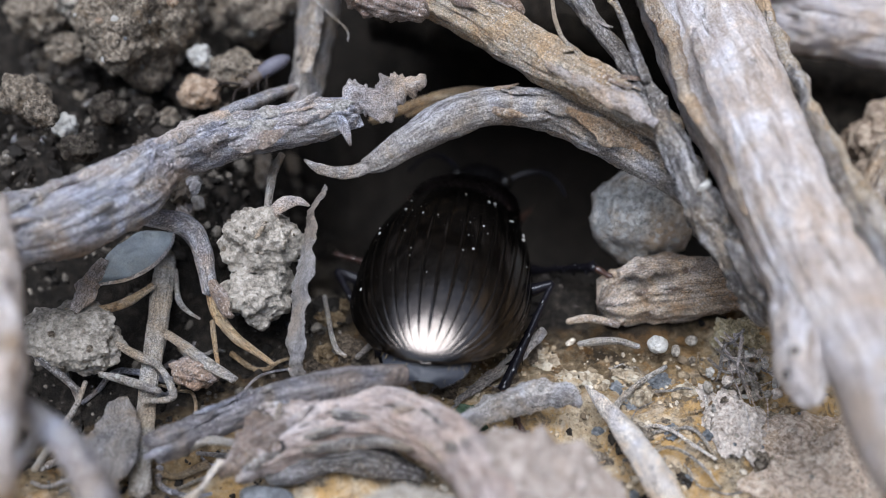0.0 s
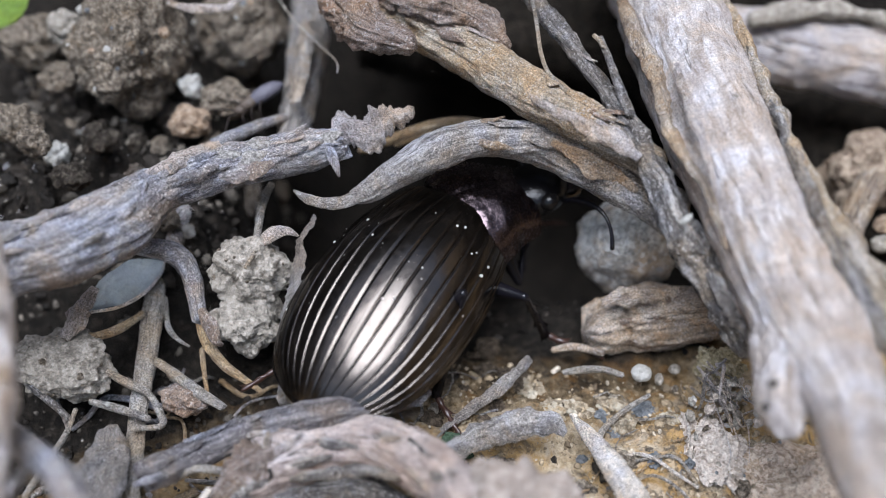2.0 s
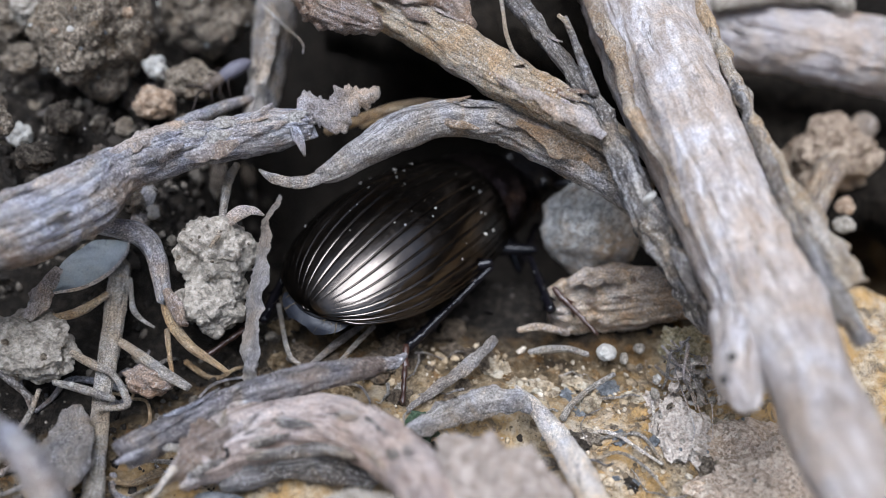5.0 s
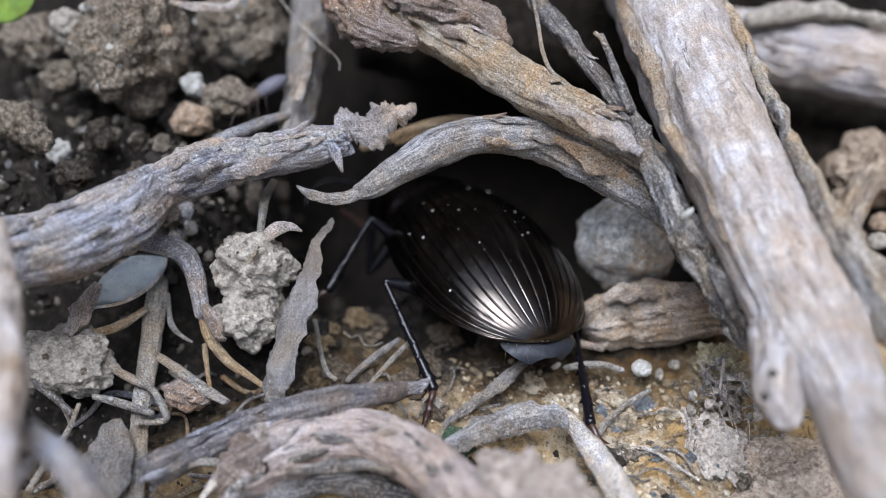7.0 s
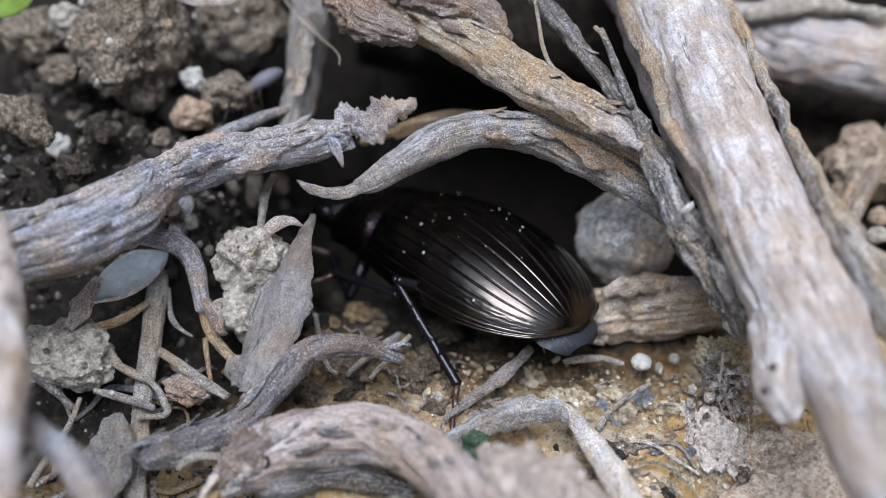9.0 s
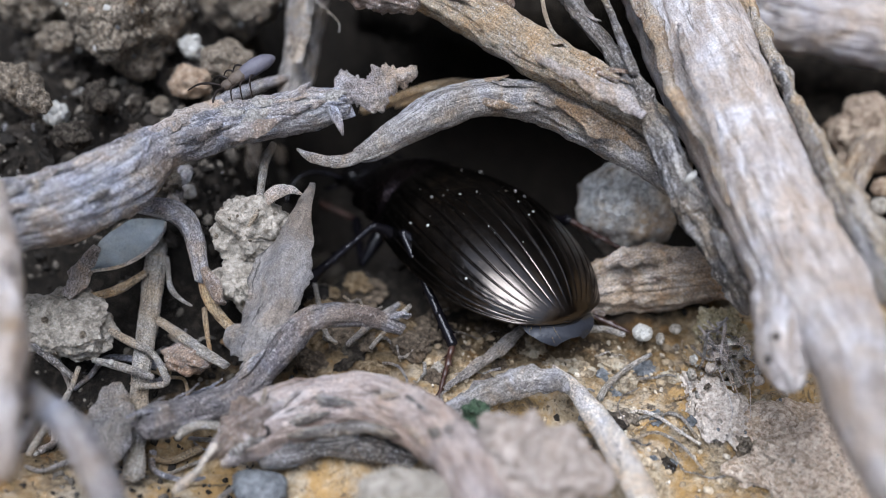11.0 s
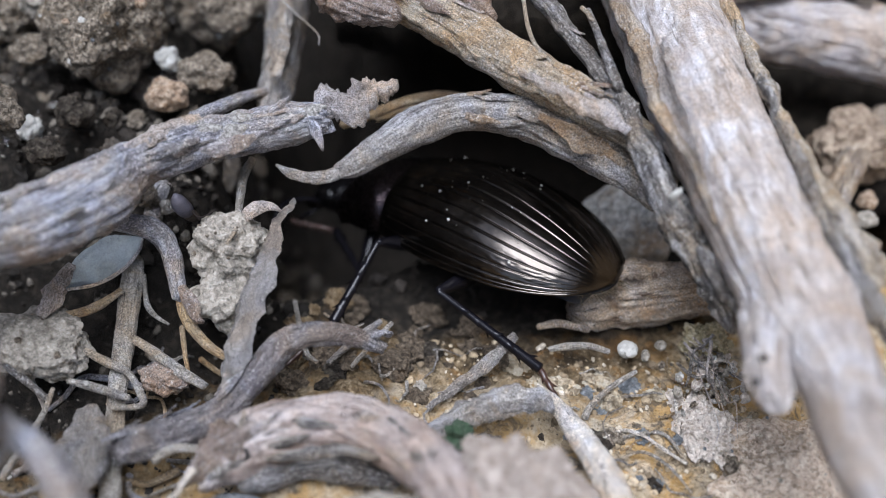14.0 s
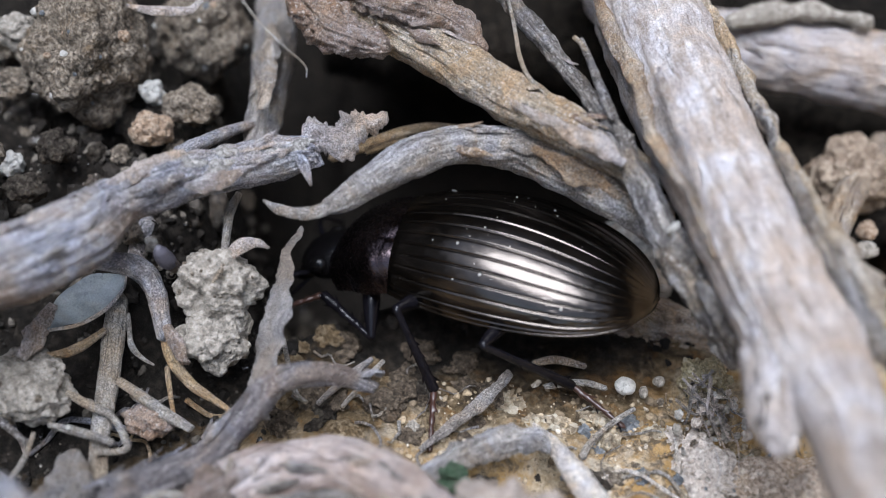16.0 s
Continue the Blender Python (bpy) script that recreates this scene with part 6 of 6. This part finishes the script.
BEETLE_LATE = [
    (7.3, 1.07, 3.91, 0.31, -11.0, 10.0, 34.0),
    (7.4, 0.80, 4.39, 0.31, -11.0, 10.0, 35.5),
    (7.5, 0.84, 5.09, 0.31, -11.0, 10.0, 41.0),
    (7.6, 0.58, 6.64, 0.31, -10.9, 10.0, 62.1),
    (7.7, 0.70, 6.41, 0.31, -11.0, 10.0, 58.0),
    (7.8, 1.28, 5.98, 0.31, -11.0, 10.0, 52.6),
    (8, 1.44, 5.71, 0.31, -11.0, 10.0, 49.0),
    (8.6, 1.30, 5.74, 0.31, -11.0, 10.0, 49.1),
    (10.8, 1.71, 4.88, 0.31, -11.0, 10.0, 40.8),
    (11, 1.56, 5.06, 0.31, -11.0, 10.0, 39.1),
    (11.5, 1.74, 5.11, 0.31, -11.0, 10.0, 41.2),
    (12, 1.89, 6.17, 0.31, -11.0, 10.0, 52.5),
    (12.5, 2.25, 7.00, 0.40, -11.0, 9.0, 53.6),
    (13, 2.39, 7.20, 0.45, -11.0, 10.0, 55.6),
    (13.5, 2.49, 7.04, 0.50, -11.0, 11.0, 55.0),
    (14, 2.65, 6.96, 0.65, -11.0, 10.0, 56.6),
    (14.5, 3.20, 6.60, 1.10, -9.0, 4.0, 65.5),
    (15, 3.41, 6.10, 1.65, -7.0, 3.0, 72.0),
    (15.3, 3.59, 5.80, 1.90, -7.0, 3.0, 76.0),
    (15.6, 3.63, 5.95, 1.90, -7.0, 3.0, 75.5),
    (16, 3.67, 6.15, 1.80, -7.0, 3.0, 76.0),
]

# seconds and the lower end of the shin in millimetres; no place: the usual stance
FEET = {
    ("hind", -1): [(0, -1.94, 0.78, 0.30), (0.5, -3.40, 2.48, 0.50), (0.9,), (5.0,), (5.3, -5.60, 2.83, 0.40), (5.8, -5.54, 3.06, 0.40), (6.0, -5.96, 2.56, 0.60), (6.3, -0.34, 0.56, 0.20), (6.5, 0.23, 0.22, 0.10), (7.0, -0.08, 1.49, 0.10), (7.3, -0.47, 1.05, 0.10), (7.6, 0.57, 2.59, 0.10), (7.8, 0.90, 1.64, 0.10), (8.6, 0.75, 1.59, 0.10)],
    ("hind", 1): [(0, 2.09, 0.81, 0.10), (0.5, 2.60, 0.94, 0.10), (1.0, 0.70, 0.22, 0.30), (1.5, 0.54, -0.26, 0.30), (2.0, 0.11, 1.32, 0.30), (2.5,), (3.0, -1.16, -0.23, 0.60), (3.2, -1.16, -0.23, 0.60), (5.3, -0.03, 3.13, 0.30), (5.8, 0.75, 3.98, 0.30), (6.0, 3.17, 0.76, 0.20), (6.3, 5.52, 0.76, 0.20), (6.5, 5.53, 0.50, 0.20), (7.0, 5.64, 0.88, 0.20), (7.3, 4.79, 1.91, 0.30), (7.6,), (16,)],
    ("middle", 1): [(0, 4.75, 6.34, 1.40), (0.5, 4.88, 6.09, 1.40), (1.0, 5.02, 5.00, 0.80), (1.5, 3.78, 3.96, 0.20), (2.0, 3.66, 5.17, 0.30), (2.5, 4.12, 3.11, 0.20), (3.0, 4.07, 2.97, 0.20), (3.2, 4.11, 3.40, 0.20), (5.3, 5.22, 5.82, 1.60), (5.8, 5.50, 5.82, 1.60), (6.0, 5.26, 6.20, 1.60), (6.3,), (10.5,), (11.0, 4.16, 8.21, 1.60), (11.6, 4.18, 8.20, 1.60), (12.2,), (16,)],
    ("middle", -1): [(0,), (6.1,), (6.5, -4.46, 6.14, 0.60), (7.0, -4.95, 5.39, 0.60), (7.3, -5.74, 6.83, 0.80), (8.0, -4.83, 6.13, 0.60), (8.6, -4.83, 6.10, 0.60), (11.0, -5.46, 3.82, 0.40), (12.0, -4.67, 3.15, 0.30), (12.5, -4.14, 3.01, 0.20), (14.0, -3.50, 3.27, 0.20), (14.5, -1.31, 3.34, 0.20), (15.3, 0.18, 2.66, 0.20), (16, 0.63, 2.58, 0.20)],
    ("front", 1): [(0,), (2.2,), (2.6, 7.66, 5.67, 0.50), (3.0, 8.45, 4.51, 0.60), (3.2, 8.48, 4.62, 0.60), (4.4,), (16,)],
    ("front", -1): [(0,), (16,)],
}
LATE_HIND = [(10.8, 0.48, 2.06, 0.10), (11.5, 0.56, 2.01, 0.10), (12.0, 2.63, 3.11, 0.10), (12.5, 3.50, 2.41, 0.10), (13.5, 3.76, 2.33, 0.10), (14.0, 4.24, 2.52, 0.10), (14.5, 3.92, 1.97, 0.10), (15.0, 3.69, 2.58, 0.10), (15.3, 4.88, 3.37, 0.10), (16, 5.47, 3.77, 0.10)]
FEET["hind", -1] += LATE_HIND


def aim(a, b, up):
    """The pose at a whose y axis points to b."""
    y = (b - a).normalized()
    z = (up - up.dot(y) * y).normalized()
    return Matrix.Translation(a * MM) @ Matrix((y.cross(z), y, z)).transposed().to_4x4()


def leg_rows(kind, side, body):
    hx, hy, hz, femur, tibia, tarsus = LEGS[kind]
    hip = Vector((hx * side, hy, hz))
    rows = FEET[kind, side]
    out = []
    for t, m in body:
        inverse = m.inverted()
        rx, ry = REST_FEET[kind]
        usual = m @ (Vector((rx * side, ry, 0)) * MM) / MM
        usual.z -= 0.3
        spots = [(r[0], Vector(r[1:]) if len(r) > 1 else usual) for r in rows]
        spread = [float(len(r) > 1) for r in rows]
        after = next((k for k, (s, _) in enumerate(spots) if s >= t - 1e-6), len(spots) - 1)
        before = max(0, after - 1)
        (t0, p0), (t1, p1) = spots[before], spots[after]
        f = 0 if t1 <= t0 else min(1, max(0, (t - t0) / (t1 - t0)))
        foot = inverse @ (p0.lerp(p1, f) * MM) / MM
        way = foot - hip
        reach = min(max(way.length, abs(femur - tibia) + 0.3), femur + tibia - 0.08)
        way.normalize()
        foot = hip + way * reach
        out_by = spread[before] * (1 - f) + spread[after] * f
        bend = Vector((1.0 * side, 0, 0.12)) * out_by + Vector((0.3 * side, 0.5 if kind == "hind" else -0.5, -0.3)) * (1 - out_by)
        bend = (bend - bend.dot(way) * way).normalized()
        u = (femur**2 - tibia**2 + reach**2) / (2 * reach)
        knee = hip + way * u + bend * math.sqrt(max(0.0, femur**2 - u * u))
        flat = (m @ (foot * MM)) / MM
        outward = m.to_3x3() @ Vector((way.x, way.y, 0))
        outward.z = 0
        outward.normalize()
        toe = flat + outward * tarsus
        toe.z = min(flat.z - 0.05, max(-0.35, flat.z - 0.9))
        toe = inverse @ (toe * MM) / MM
        out.append((t, aim(hip, knee, bend), aim(knee, foot, bend), aim(foot, toe, Vector((0, 0, 1)))))
    return out


def motions():
    body = [(t, pose(x * MM, y * MM, z * MM, rx, ry, rz)) for t, x, y, z, rx, ry, rz in BEETLE_EARLY + BEETLE_LATE]
    walk(beetle, body)
    turns = [(0, 0, -8), (0.5, 0, -14), (1.0, -4, -28), (1.5, 8, -26), (2.0, 2, -36), (2.5, -6, -30), (3.0, -12, -27), (3.2, -12, -27), (5.3, -4, -8), (6.0, -4, 0), (6.5, -4, 14), (11.0, -4, 16), (14.0, -10, 14), (14.5, -16, 10), (15.3, -22, 4), (16, -20, 4)]
    walk(forebody, [(t, Matrix.Translation(NECK * MM) @ pose(0, 0, 0, rx, 0, rz)) for t, rx, rz in turns])
    for (kind, side), pieces in leg_parts.items():
        rows = leg_rows(kind, side, body)
        for k, piece in enumerate(pieces):
            walk(piece, [(r[0], r[k + 1]) for r in rows])
    out, inside = Matrix.Identity(4), pose(0, 0.0011, -0.0002)
    walk(tail, [(0, out), (0.9, out), (1.7, inside), (3.2, inside), (5.3, out), (13.0, out), (14.2, inside), (16, inside)])
    home = Matrix.Translation(pale.location)
    nudged = pose(0.00008, 0.00008, 0, 0, 0, 0) @ home @ pose(0, 0, 0, 0.3, 0, 0.35)
    walk(pale, [(0, nudged), (3.2, nudged), (5.3, home), (16, home)])
    first, second = (-8.52, -4.54, 0.90, -0.39, 0.05, 1.40), (-8.04, -4.39, 0.90, -0.10, 0.68, 1.60)
    third, last = LOOSE_REST, (-8.99, -4.40, 0.90, -1.12, 1.14, 1.60)
    shoved(loose_stick, LOOSE_REST, [(0, first, 0), (3.2, first, 0), (4.6, second, 0), (5.8, second, 0), (6.3, third, 0), (7.3, third, 0), (7.8, last, -65), (16, last, -65)])
    first, third = (-5.38, 5.35, 4.20, -4.85, -0.23, 0.80), (-4.78, 5.05, 4.20, -5.32, -0.48, 0.80)
    last, end = LEAF_REST, (-4.81, 5.77, 4.40, -4.72, -0.73, 1.00)
    shoved(loose_leaf, LEAF_REST, [(0, first, 74), (3.2, first, 74), (5.3, first, 74), (5.8, first, 66), (6.3, third, 48), (7.3, third, 45), (7.8, last, 12), (10.8, last, 0), (11.6, last, 0), (12.2, last, 48), (14.0, last, 50), (14.5, end, 56), (16, end, 58)])
    first = (5.00, 1.09, 0.50, 7.59, -3.53, 1.50)
    shoved(loose_splinter, SPLINTER_REST, [(0, first, 0), (3.2, first, 0), (4.6, SPLINTER_REST, 0), (16, SPLINTER_REST, 0)])
    first = (-5.67, -4.68, 0.75, 1.68, -4.69, 2.83)
    shoved(foreground_root, ROOT_REST, [(0, first, 0), (3.2, first, 0), (4.6, ROOT_REST, 0), (16, ROOT_REST, 0)])
    crumb_place = moss.location.copy()
    hidden = pose(crumb_place.x - 0.0006, crumb_place.y + 0.0009, crumb_place.z - 0.0009)
    walk(moss, [(0, hidden), (7.4, hidden), (7.8, pose(*crumb_place)), (16, pose(*crumb_place))])
    aside = pose(0.0012, 0.0022, -0.0022) @ Matrix.Translation(grey_stone.location)
    walk(grey_stone, [(0, Matrix.Translation(grey_stone.location)), (13.4, Matrix.Translation(grey_stone.location)), (14.4, aside), (16, aside)])
    walk(stub, [(0, Matrix.Translation(stub.location)), (14.0, Matrix.Translation(stub.location)), (14.5, pose(*stub.location) @ pose(0.0012, 0.0016, -0.0016, 0, 8, -12)), (16, pose(*stub.location) @ pose(0.0012, 0.0016, -0.0016, 0, 8, -12))])
    crawl = [(0, -8.70, 10.22, 5.40, -20, 0, 130), (7.0, -8.61, 10.88, 5.40, -20, 0, 130), (9.5, -8.83, 10.65, 5.60, -20, 0, 130), (10.8, -7.96, 6.90, 7.20, -18, 0, 130), (11.2, -7.96, 6.77, 7.20, -18, 0, 132), (11.5, -7.74, 6.03, 7.30, -20, 0, 132), (11.8, -7.89, 4.50, 7.50, -30, 0, 142), (12.1, -8.26, 3.03, 7.00, -65, 0, 162), (12.4, -8.64, 3.18, 6.00, -100, 0, 165), (12.8, -8.79, 4.06, 5.20, -120, 0, 165), (13.4, -8.92, 4.58, 4.40, -120, 0, 165), (16, -8.82, 3.99, 4.00, -120, 0, 165)]
    walk(springtail, [(t, pose(x * MM, y * MM, z * MM, rx, ry, rz)) for t, x, y, z, rx, ry, rz in crawl])


motions()
